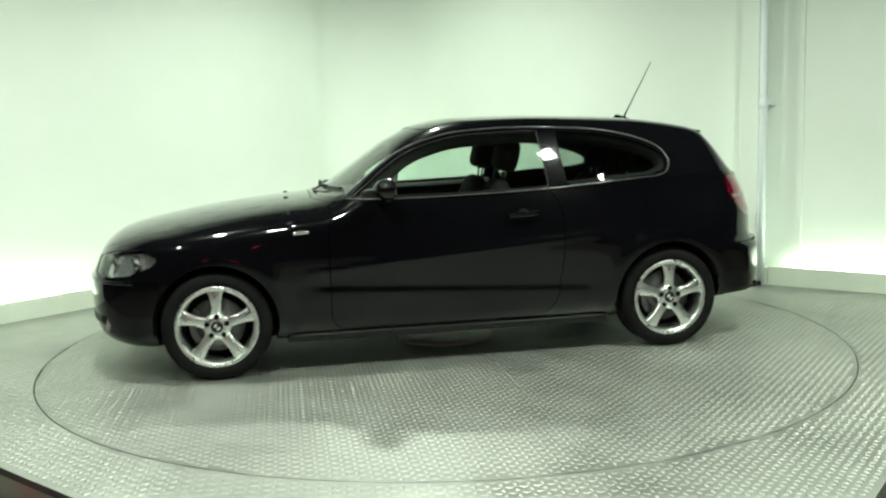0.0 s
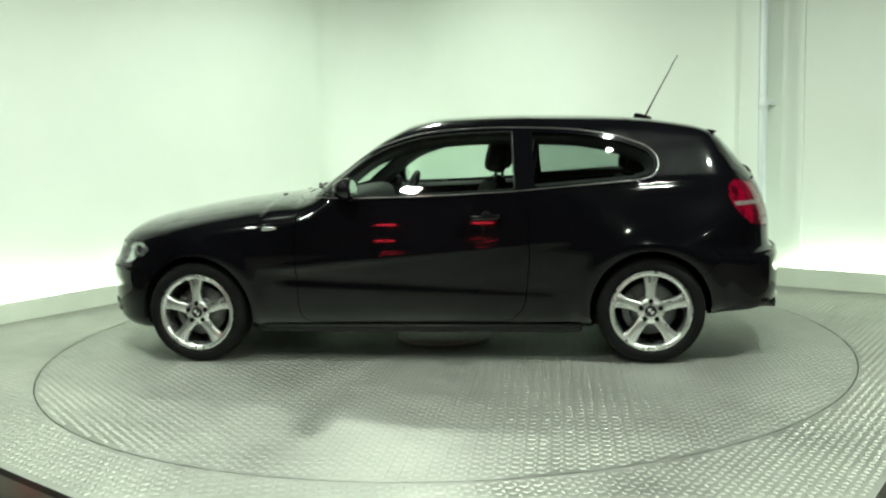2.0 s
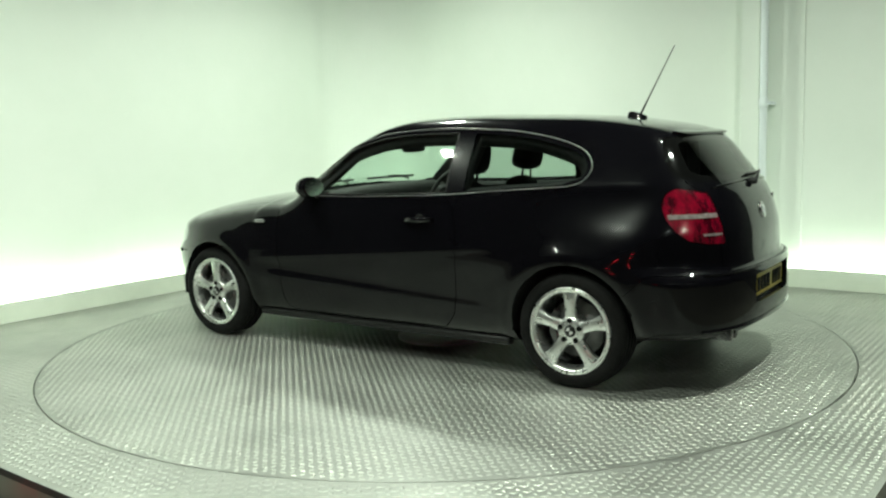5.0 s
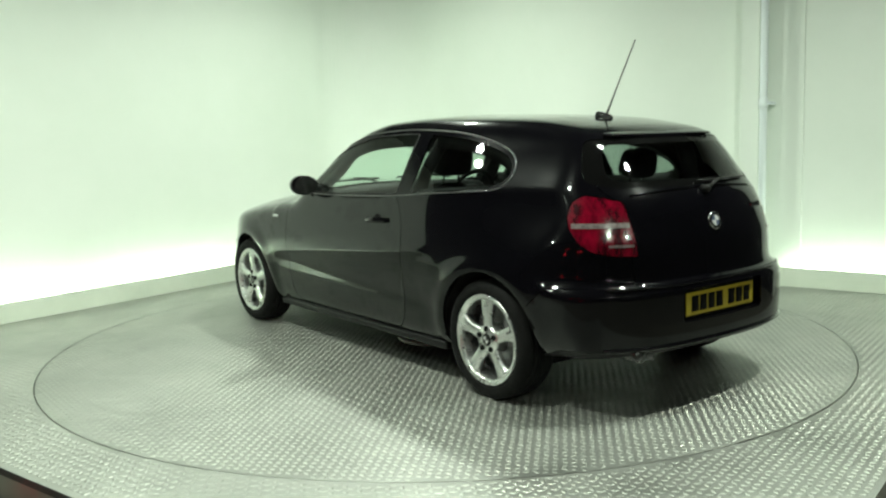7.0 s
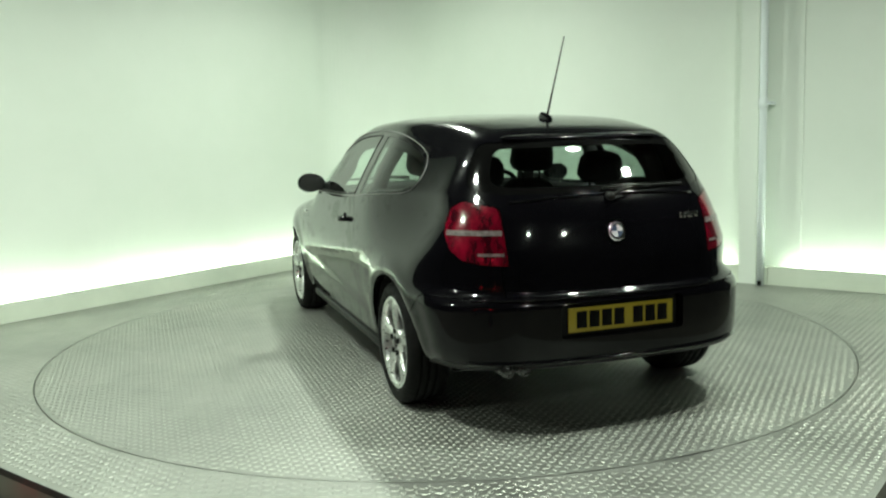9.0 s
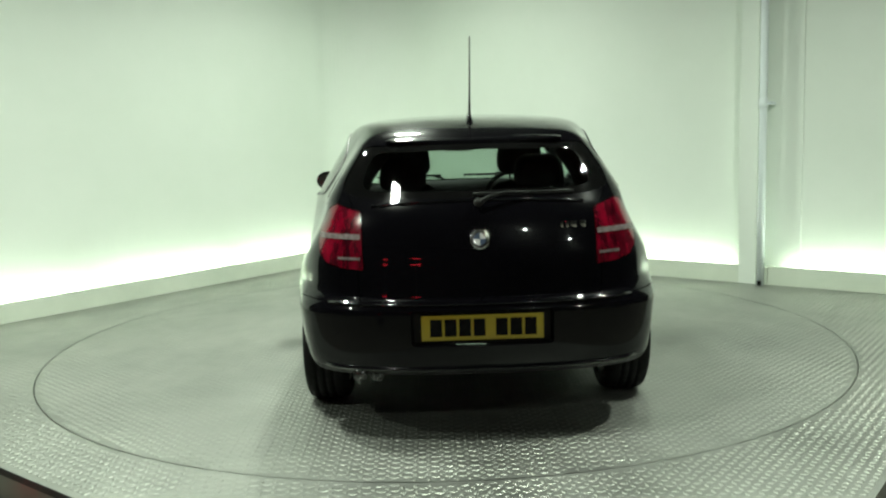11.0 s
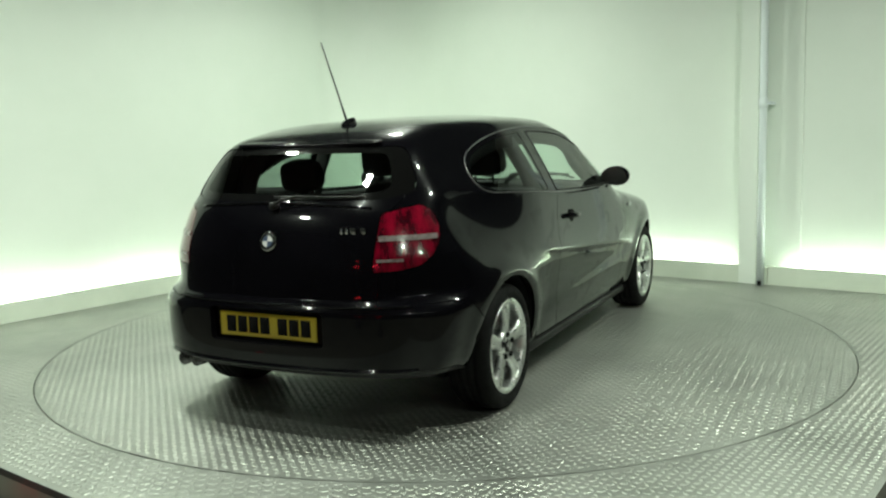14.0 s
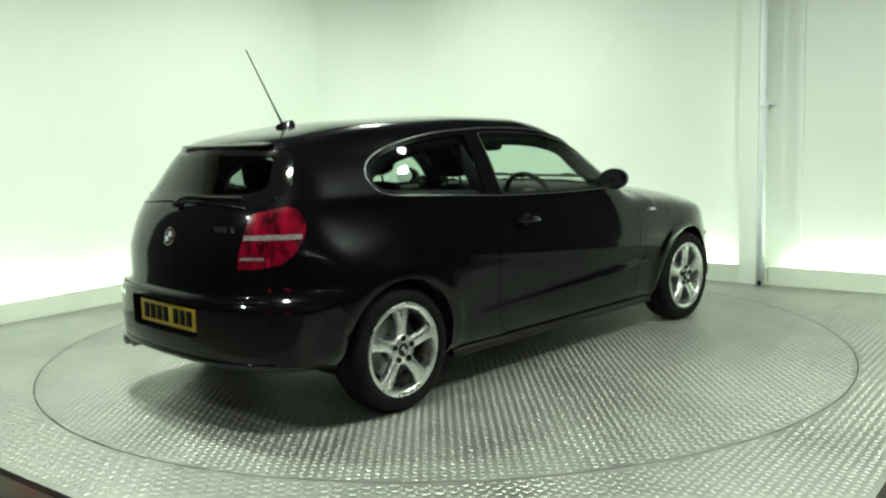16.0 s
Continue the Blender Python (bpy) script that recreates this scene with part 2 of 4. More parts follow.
    # ceiling floodlights
    for x, y, s, watts in FLOODS:
        m = pose(x, y, CEIL - 0.02, 0, 0, 52.5)
        fl = thing("floodlight", "square ceiling floodlight with a glowing face", "ceiling light", "ceiling floodlights", m=m)
        part("housing", solid(-s / 2 - 0.03, s / 2 + 0.03, -s / 2 - 0.03, s / 2 + 0.03, -0.10, 0.02, 0.01), HOUSING, fl)
        part("diffuser", solid(-s / 2, s / 2, -s / 2, s / 2, -0.106, -0.10), FLOOD_FACE, fl)
        lamp = bpy.data.lights.new("flood", "AREA")
        lamp.shape, lamp.size, lamp.energy, lamp.color = "SQUARE", s, watts, LIGHT_TINT
        lo = new("flood_lamp", lamp)
        lo.matrix_basis = m @ pose(0, 0, -0.12)

    # red lamps behind the glints in the bodywork, on made-up stands in the dark part of the hall
    for x, y in ((-1.80, -4.85), (-0.72, -4.85)):
        st = thing("red_lamp_stand", "made-up thin dark stand out of view with a glowing red lamp", "lamp stand", "red lamp stands", m=pose(x, y, FLOOR_LOW))
        part("stand_base", lathe([(0.14, 0), (0.14, 0.02), (0.03, 0.03)], 20, "z"), HOUSING, st)
        part("stand_pole", lathe([(0.015, 0.02), (0.015, 1.50)], 12, "z"), HOUSING, st)
        for zl in (1.06, 1.48):
            part("red_lens", solid(-0.11, 0.11, -0.002, 0.010, zl, zl + 0.046, 0.003), RED_GLOW, st)
            part("lens_housing", solid(-0.12, 0.12, -0.03, -0.003, zl - 0.008, zl + 0.054, 0.003), HOUSING, st)
            # added shields that keep the red light off the floor
            part("spill_shield", solid(-0.12, 0.12, -0.003, 0.12, zl - 0.008, zl - 0.002, 0.001), HOUSING, st)
            part("spill_shield", solid(-0.12, 0.12, -0.003, 0.05, zl + 0.048, zl + 0.054, 0.001), HOUSING, st)
    cone = thing("red_barrier_post", "red plastic barrier post on the hall floor", "barrier post", m=pose(-1.885, -2.32, FLOOR_LOW))
    part("post", lathe([(0.05, 0), (0.05, 0.015), (0.045, 0.03), (0.038, 0.09), (0.02, 0.105), (0.001, 0.108)], 20, "z"), RED_PAINT, cone)


def build_platform():
    """The fixed plate floor round the turntable, a square sheet with a round hole."""
    x0, x1, y0, y1 = -2.858, 2.93 - 0.004, -2.85, 3.21 - 0.004
    R = 2.4725
    n = 192
    rot = -52.5
    verts, faces = [], []
    for i in range(n):
        a = 2 * math.pi * i / n
        c, s = math.cos(a), math.sin(a)
        k = min((x1 if c > 0 else x0) / c if abs(c) > 1e-9 else 1e9, (y1 if s > 0 else y0) / s if abs(s) > 1e-9 else 1e9)
        verts += [(R * c, R * s, 0), (k * c, k * s, 0), (k * c, k * s, FLOOR_LOW + 0.001), (R * c, R * s, -0.05)]
    for i in range(n):
        a, b = 4 * i, 4 * ((i + 1) % n)
        faces += [(a, a + 1, b + 1, b), (a + 1, a + 2, b + 2, b + 1), (a, b, b + 3, a + 3)]
    for cx, cy in ((x0, y0), (x1, y0), (x0, y1), (x1, y1)):
        ang = math.atan2(cy, cx) % (2 * math.pi)
        i = int(ang / (2 * math.pi) * n)
        a, b = 4 * i + 1, 4 * ((i + 1) % n) + 1
        verts += [(cx, cy, 0), (cx, cy, FLOOR_LOW + 0.001)]
        q = len(verts) - 2
        faces += [(a, q, b), (a, a + 1, q + 1, q), (q, q + 1, b + 1, b)]
    ob = mesh_part("platform_floor", verts, faces, PLATE, None, "", False)
    ob.matrix_basis = ROOM
    tagged(ob, "worn grey steel tread plate floor round the turntable", "floor", kind="structure")
    tread("tread_pattern", ob, lambda x, y: x0 + 0.02 < x < x1 - 0.14 and y0 + 0.02 < y < y1 - 0.14 and math.hypot(x, y) > R + 0.02, 0.0, 3.2)


def tread(name, parent, inside, turn, reach, pitch=0.0375):
    """Raised lozenges of a tread plate, alternately turned."""
    verts, faces = [], []
    k = int(reach / pitch) + 2
    ct, st_ = math.cos(turn), math.sin(turn)
    L, B, H = 0.0180, 0.0116, 0.0019
    for i in range(-k, k + 1):
        for j in range(-k, k + 1):
            px, py = i * pitch, j * pitch
            x, y = px * ct - py * st_, px * st_ + py * ct
            if not inside(x, y):
                continue
            a = turn + (math.pi / 4 if (i + j) % 2 else -math.pi / 4)
            c, s = math.cos(a), math.sin(a)
            q = len(verts)
            for u, w, h in ((-L, 0, 0), (0, -B, 0), (L, 0, 0), (0, B, 0), (-L * 0.74, 0, H), (0, -B * 0.68, H), (L * 0.74, 0, H), (0, B * 0.68, H)):
                verts.append((x + u * c - w * s, y + u * s + w * c, h))
            faces += [(q + 4, q + 5, q + 6, q + 7)] + [(q + e, q + (e + 1) % 4, q + 4 + (e + 1) % 4, q + 4 + e) for e in range(4)]
    ob = mesh_part(name, verts, faces, TREAD, parent, "raised lozenges of the tread plate", False)
    return tagged(ob, kind="stuff")


def build_turntable():
    tt = thing("turntable", "round steel tread plate turntable carrying the car", "turntable")
    R = 2.466
    bounds = (-R, -1.38, -0.16, 1.06, R)
    # sheets laid side by side, each with its own edges
    for xl, xr in zip(bounds, bounds[1:]):
        xa, xb = xl + 0.0008, xr - 0.0008
        n = 40
        verts, faces = [], []
        for i in range(n + 1):
            x = xa + (xb - xa) * i / n
            h = math.sqrt(max(R * R - x * x, 0.0))
            verts += [(x, -h, 0), (x, h, 0), (x, -h, -0.02), (x, h, -0.02)]
        for i in range(n):
            a, b = 4 * i, 4 * i + 4
            faces += [(a, b, b + 1, a + 1), (a, a + 2, b + 2, b), (a + 1, b + 1, b + 3, a + 3)]
        faces += [(0, 1, 3, 2), (4 * n, 4 * n + 2, 4 * n + 3, 4 * n + 1)]
        mesh_part("sheet", verts, faces, PLATE, tt, "", False)
    part("under_disc", lathe([(R - 0.005, -0.045), (R - 0.005, -0.021)], 128, "z"), GAP, tt, "", False)
    tread("tread_pattern", tt, lambda x, y: math.hypot(x, y) < R - 0.02 and (x * x + y * y > 0.105), math.pi / 4, R * 1.42)
    part("hub_cover", lathe([(0.31, 0.001), (0.31, 0.012), (0.27, 0.022), (0.001, 0.026)], 48, "z"), HUB_STEEL, tt, "smooth round steel hub cover", False)
    return tt


# ---------------------------------------------------------------- car body form
def spline(knots):
    """Smooth interpolation through (x, value) pairs with slopes from the neighbours."""
    k = np.array(sorted(knots), float)
    x, y = k[:, 0], k[:, 1]
    d = np.diff(y) / np.diff(x)
    m = np.concatenate([[d[0]], np.where(d[1:] * d[:-1] > 0, 2 * d[1:] * d[:-1] / (d[1:] + d[:-1] + 1e-12), 0), [d[-1]]])

    def f(q):
        q = np.clip(q, x[0], x[-1])
        i = np.clip(np.searchsorted(x, q) - 1, 0, len(x) - 2)
        h = x[i + 1] - x[i]
        t = (q - x[i]) / h
        return (y[i] * (1 + 2 * t) * (1 - t) ** 2 + m[i] * h * t * (1 - t) ** 2 + y[i + 1] * t * t * (3 - 2 * t) + m[i + 1] * h * t * t * (t - 1))
    return f


TOP = spline([(-2.4, 1.15), (-1.95, 1.245), (-1.735, 1.300), (-1.57, 1.340), (-1.21, 1.393), (-0.85, 1.414), (-0.5, 1.424), (-0.143, 1.416),
              (0.034, 1.390), (0.21, 1.325), (0.5, 1.135), (0.70, 1.005), (0.80, 0.975), (0.965, 0.962), (1.33, 0.923), (1.70, 0.860), (1.89, 0.812), (1.98, 0.765), (2.06, 0.68), (2.3, 0.3)])
REAR = spline([(0.0, -2.02), (0.2, -2.07), (0.27, -2.11), (0.34, -2.125), (0.45, -2.13), (0.565, -2.13), (0.60, -2.115), (0.625, -2.085), (0.77, -2.075), (0.9, -2.045),
               (0.985, -2.01), (1.034, -1.975), (1.28, -1.785), (1.45, -1.66)])
NOSE = spline([(0.0, 1.75), (0.13, 1.98), (0.25, 2.08), (0.48, 2.105), (0.555, 2.10), (0.60, 2.080), (0.66, 2.062), (0.72, 2.038), (0.8, 1.985), (1.4, 1.85)])
FLANK = spline([(0.0, 0.70), (0.15, 0.750), (0.20, 0.785), (0.27, 0.815), (0.36, 0.837), (0.48, 0.857), (0.58, 0.869), (0.64, 0.8725), (0.68, 0.871), (0.72, 0.868), (0.78, 0.862), (0.84, 0.855), (0.92, 0.844), (1.0, 0.830), (1.1, 0.81)])
BELT = spline([(-2.2, 1.05), (-1.28, 1.028), (-0.94, 1.008), (-0.55, 0.981), (-0.1, 0.967), (0.26, 0.962), (0.7, 0.965), (2.2, 1.0)])
UNDER = spline([(-2.3, 0.29), (-1.75, 0.27), (-1.6, 0.25), (-1.4, 0.19), (1.5, 0.18), (1.75, 0.175), (2.1, 0.20)])
AXLE_F, AXLE_R, HUB_Z = 1.33, -1.33, 0.298


def width_at(x, z):
    zb = BELT(x)
    w = FLANK(np.minimum(z, zb))
    dz = np.maximum(z - zb, 0)
    w = w - 0.47 * dz - 0.28 * dz * dz
    w = w - 0.055 * np.maximum((x - 0.8) / 1.2, 0) ** 2 - 0.034 * np.maximum((-0.55 - x) / 1.0, 0) ** 2
    up = np.clip(dz / 0.2, 0, 1)
    back = np.clip((-0.35 - x) / 1.05, 0, 1)
    w = w - up * 0.025 * back * back * (3 - 2 * back)
    high = np.clip((z - 0.66) / 0.34, 0, 1)
    tail = np.clip((-0.85 - x) / 0.80, 0, 1)
    w = w - 0.100 * high * high * (3 - 2 * high) * tail * tail * (3 - 2 * tail)
    # hollow in the lower flank, deepening towards the rear wheel
    crease = 0.633 - 0.09 * np.clip(x, -0.9, 0.95)
    zc = 0.460 + 0.055 * np.clip(x, -0.9, 0.95)
    fall = np.clip((crease - z) / np.maximum(crease - zc, 0.03), 0, 1)
    rise = np.clip((zc + 0.012 - z) / 0.076, 0, 1)
    dent = fall * (1 - rise * rise * (3 - 2 * rise))
    end = np.clip((0.95 - x) / 0.25, 0, 1) * np.clip((x + 0.98) / 0.22, 0, 1)
    end = end * end * (3 - 2 * end)
    w = w - 0.0130 * dent * end + 0.0066 * end * np.exp(-((z - crease) / 0.015) ** 2)
    for ax in (AXLE_F, AXLE_R):
        r = np.hypot(x - ax, z - HUB_Z)
        w = w + 0.014 * np.exp(-((r - 0.37) / 0.055) ** 2) * (z < 0.75)
    return w


def form(x, y, z):
    """Negative inside the body, about the distance to its surface."""
    ya = np.abs(y)
    xs = x + 0.10 * ya * ya + np.where(x > 0.9, 0.14 * ya ** 2, 0)
    t = TOP(xs)
    slope = (TOP(xs + 0.02) - TOP(xs - 0.02)) / 0.04
    b = (z - t + 0.070 * ya * ya + 0.10 * ya ** 4) / np.sqrt(1 + slope ** 2)
    a = (ya - width_at(x, z)) * 0.93
    plan = 0.09 * (ya / 0.8) ** 2 + (0.20 + 0.08 * np.clip((z - 0.57) / 0.08, 0, 1)) * (ya / 0.8) ** 5
    plan = plan + 0.085 * (ya / 0.8) ** 3 * np.clip((z - 0.80) / 0.25, 0, 1)
    rs = (REAR(z + 0.02) - REAR(z - 0.02)) / 0.04
    c = (REAR(z) + plan - x) / np.sqrt(1 + np.minimum(rs ** 2, 4))
    d = (x - NOSE(z) + 0.19 * (ya / 0.8) ** 2 + 0.24 * (ya / 0.8) ** 6)
    e = UNDER(x) - z
    k = 0.026
    s = np.stack([a, b, c, d * 0.9, e])
    m = s.max(0)
    return m + k * np.log(np.exp((s - m) / k).sum(0))


def strike(o, d, reach=1.6):
    """Where rays from inside leave the body."""
    lo, hi = np.zeros(len(o)), np.full(len(o), reach)
    for _ in range(26):
        mid = (lo + hi) / 2
        p = o + d * mid[:, None]
        f = form(p[:, 0], p[:, 1], p[:, 2])
        lo, hi = np.where(f < 0, mid, lo), np.where(f < 0, hi, mid)
    return o + d * ((lo + hi) / 2)[:, None]


def normals(p):
    h = 0.002
    g = np.stack([form(p[:, 0] + h, p[:, 1], p[:, 2]) - form(p[:, 0] - h, p[:, 1], p[:, 2]),
                  form(p[:, 0], p[:, 1] + h, p[:, 2]) - form(p[:, 0], p[:, 1] - h, p[:, 2]),
                  form(p[:, 0], p[:, 1], p[:, 2] + h) - form(p[:, 0], p[:, 1], p[:, 2] - h)], 1)
    return g / (np.linalg.norm(g, axis=1)[:, None] + 1e-12)


# ways of looking at the body: each gives flat coordinates, and the ray that leads back
def flat_side(p):
    return np.stack([p[:, 0], p[:, 2]], 1)


def back_side(q, s):
    o = np.stack([q[:, 0], 0 * s, q[:, 1]], 1)
    return o, np.stack([0 * s, s, 0 * s], 1)


def flat_end(p):
    return np.stack([np.abs(p[:, 1]), p[:, 2]], 1)


def back_rear(q, s):
    return np.stack([0 * s - 1.25, q[:, 0] * s, q[:, 1]], 1), np.stack([0 * s - 1, 0 * s, 0 * s], 1)


def back_front(q, s):
    return np.stack([0 * s, q[:, 0] * s, q[:, 1]], 1), np.stack([0 * s + 1, 0 * s, 0 * s], 1)


def polar(cx, cy, sx):
    def flat(p):
        return np.stack([np.degrees(np.arctan2(np.abs(p[:, 1]) - cy, sx * (p[:, 0] - cx))) / 60, p[:, 2]], 1)

    def back(q, s):
        a = np.radians(q[:, 0] * 60)
        return np.stack([0 * s + cx, cy * s, q[:, 1]], 1), np.stack([sx * np.cos(a), s * np.sin(a), 0 * s], 1)
    return flat, back


def flat_top(p):
    return np.stack([p[:, 0], np.abs(p[:, 1])], 1)


def back_top(q, s):
    return np.stack([q[:, 0], q[:, 1] * s, 0 * s + 0.5], 1), np.stack([0 * s, 0 * s, 0 * s + 1], 1)


def inside_of(q, poly):
    r = np.zeros(len(q), bool)
    a, b = poly, np.roll(poly, -1, 0)
    for (x0, y0), (x1, y1) in zip(a, b):
        if y0 == y1:
            continue
        c = ((y0 > q[:, 1]) != (y1 > q[:, 1])) & (q[:, 0] < (x1 - x0) * (q[:, 1] - y0) / (y1 - y0) + x0)
        r ^= c
    return r


def nearest_on(q, poly):
    a, b = poly, np.roll(poly, -1, 0)
    d = b - a
    t = np.clip(((q[:, None] - a) * d).sum(2) / ((d * d).sum(1) + 1e-15), 0, 1)
    c = a + t[..., None] * d
    i = ((c - q[:, None]) ** 2).sum(2).argmin(1)
    return c[np.arange(len(q)), i]


def clip_poly(poly, nx, ny, k):
    """Keep the side where nx*x + ny*y <= k."""
    out = []
    f = poly @ np.array([nx, ny]) - k
    n = len(poly)
    for i in range(n):
        j = (i + 1) % n
        if f[i] <= 0:
            out.append(poly[i])
        if (f[i] <= 0) != (f[j] <= 0):
            t = f[i] / (f[i] - f[j])
            out.append(poly[i] + t * (poly[j] - poly[i]))
    return np.array(out)


def dense(points, step=0.01):
    p = np.array(points, float)
    out = []
    for a, b in zip(p, np.roll(p, -1, 0)):
        n = max(1, int(np.hypot(*(b - a)) / step))
        out += [a + (b - a) * i / n for i in range(n)]
    return np.array(out)


def corners(points, radius=0.02):
    """A polygon with rounded corners."""
    p = np.array(points, float)
    out = []
    n = len(p)
    for i in range(n):
        a, b, c = p[i - 1], p[i], p[(i + 1) % n]
        u, w = (a - b), (c - b)
        ru, rw = min(radius, np.hypot(*u) * 0.45), min(radius, np.hypot(*w) * 0.45)
        s, e = b + u / np.hypot(*u) * ru, b + w / np.hypot(*w) * rw
        out += [(1 - t) ** 2 * s + 2 * t * (1 - t) * b + t * t * e for t in np.linspace(0, 1, 6)]
    return dense(out)


UPPER = smooth_curve([(0.605, 0.968), (0.484, 1.066), (0.281, 1.215), (0.082, 1.292), (-0.115, 1.328), (-0.445, 1.342), (-0.777, 1.330), (-0.977, 1.311), (-1.178, 1.268),
                      (-1.330, 1.205), (-1.385, 1.125), (-1.355, 1.055), (-1.281, 1.030)], 8, False)
LOWER = smooth_curve([(-1.281, 1.030), (-0.937, 1.010), (-0.547, 0.983), (-0.095, 0.968), (0.258, 0.964), (0.605, 0.968)], 8, False)
WINDOW = np.concatenate([UPPER[:-1], LOWER[:-1]])
TAN = np.roll(WINDOW, -1, 0) - np.roll(WINDOW, 1, 0)
INNER = WINDOW + np.stack([-TAN[:, 1], TAN[:, 0]], 1) / np.linalg.norm(TAN, axis=1)[:, None] * np.where(np.arange(len(WINDOW)) < len(UPPER), 0.024, 0.012)[:, None]
LINING = WINDOW + np.stack([-TAN[:, 1], TAN[:, 0]], 1) / np.linalg.norm(TAN, axis=1)[:, None] * np.where(np.arange(len(WINDOW)) < len(UPPER), 0.062, np.where(WINDOW[:, 0] < -0.66, 0.055, 0.022))[:, None]
DOOR_PANE = dense(clip_poly(INNER, -1, 0.06, 0.58 + 0.06))
QUARTER_PANE = dense(clip_poly(INNER, 1, -0.06, -0.695 - 0.06))


def circle(cx, cz, r, n=90):
    a = np.linspace(0, 2 * np.pi, n, endpoint=False)
    return np.stack([cx + r * np.cos(a), cz + r * np.sin(a)], 1)


TAIL = polar(-1.3, 0.3, -1)
HEAD = polar(1.40, 0.25, 1)
ROUND_R = polar(-1.3, 0.0, -1)
ROUND_F = polar(1.3, 0.0, 1)


def deg(points):
    return [(a / 60, z) for a, z in points]


side_way, rear_way, front_way, top_way = (flat_side, back_side), (flat_end, back_rear), (flat_end, back_front), (flat_top, back_top)
# name, way of looking, outline, where it applies
REGIONS = [
    ("bonnet", top_way, corners([(0.775, -0.2), (0.775, 0.45), (0.66, 0.70), (1.5, 0.66), (1.86, 0.55), (2.02, 0.32), (2.05, -0.2)], 0.05), lambda p, n: (p[:, 0] > 0.4) & (n[:, 2] > 0.3)),
    ("windscreen", front_way, corners([(-0.2, 0.985), (0.60, 0.975), (0.70, 0.985), (0.555, 1.29), (0.52, 1.345), (-0.2, 1.375)], 0.03), lambda p, n: (p[:, 0] > -0.1) & (p[:, 0] < 1.0) & (n[:, 0] > 0.35) & (p[:, 2] > 0.94)),
    ("front_bumper", ROUND_F, corners(deg([(-20, -0.1), (68, -0.1), (68, 0.56), (40, 0.56), (20, 0.62), (-20, 0.62)])), lambda p, n: p[:, 0] > 1.35),
    ("rear_bumper", ROUND_R, corners(deg([(-20, -0.1), (69, -0.1), (69, 0.50), (62, 0.605), (-20, 0.605)])), lambda p, n: p[:, 0] < -1.35),
    ("bumper_valance", ROUND_R, corners(deg([(-20, -0.1), (66, -0.1), (66, 0.26), (58, 0.318), (-20, 0.325)]), 0.02), lambda p, n: p[:, 0] < -1.45),
    ("plate_recess", rear_way, corners([(-0.2, 0.425), (0.30, 0.425), (0.30, 0.575), (-0.2, 0.575)], 0.02), lambda p, n: p[:, 0] < -1.9),
    ("tailgate", ROUND_R, corners(deg([(-20, 0.609), (36, 0.609), (37, 0.75), (40, 0.98), (47, 1.05), (49, 1.2), (42, 1.29), (-20, 1.305)])), lambda p, n: (p[:, 0] < -1.5) & (n[:, 0] < -0.25)),
    ("rear_window", rear_way, corners([(-0.2, 1.035), (0.50, 1.045), (0.60, 1.07), (0.585, 1.13), (0.525, 1.235), (0.49, 1.268), (-0.2, 1.275)], 0.03), lambda p, n: (p[:, 0] < -1.5) & (n[:, 0] < -0.25)),
    ("rear_pane", rear_way, corners([(-0.2, 1.07), (0.43, 1.072), (0.50, 1.085), (0.505, 1.12), (0.465, 1.215), (0.43, 1.242), (-0.2, 1.247)], 0.03), lambda p, n: (p[:, 0] < -1.5) & (n[:, 0] < -0.25)),
    ("tail_lamp", TAIL, corners(deg([(18, 0.985), (16.5, 0.85), (15.5, 0.742), (25, 0.748), (32, 0.765), (37, 0.81), (40, 0.87), (40.5, 0.93), (38, 0.99), (33, 1.018), (26, 1.006)]), 0.015), lambda p, n: (p[:, 0] < -1.4) & (np.abs(p[:, 1]) > 0.3)),
    ("headlamp", HEAD, corners(deg([(15, 0.595), (13, 0.675), (38, 0.722), (56, 0.732), (68, 0.682), (64, 0.645), (50, 0.592), (32, 0.572)]), 0.015), lambda p, n: (p[:, 0] > 1.4) & (np.abs(p[:, 1]) > 0.3)),
    ("door", side_way, corners([(0.68, 0.95), (0.70, 0.75), (0.70, 0.30), (0.66, 0.235), (-0.55, 0.235), (-0.63, 0.33), (-0.66, 0.6), (-0.66, 0.84), (-0.60, 0.972), (-0.1, 0.955), (0.6, 0.955)], 0.04), lambda p, n: np.abs(p[:, 1]) > 0.5),
    ("pillar_trim", side_way, dense(WINDOW), lambda p, n: np.abs(p[:, 1]) > 0.4),
    ("door_pane", side_way, DOOR_PANE, lambda p, n: np.abs(p[:, 1]) > 0.4),
    ("quarter_pane", side_way, QUARTER_PANE, lambda p, n: np.abs(p[:, 1]) > 0.4),
    ("arch", side_way, circle(AXLE_F, HUB_Z + 0.006, 0.336), lambda p, n: np.abs(p[:, 1]) > 0.45),
    ("arch", side_way, circle(AXLE_R, HUB_Z + 0.006, 0.336), lambda p, n: np.abs(p[:, 1]) > 0.45),
]


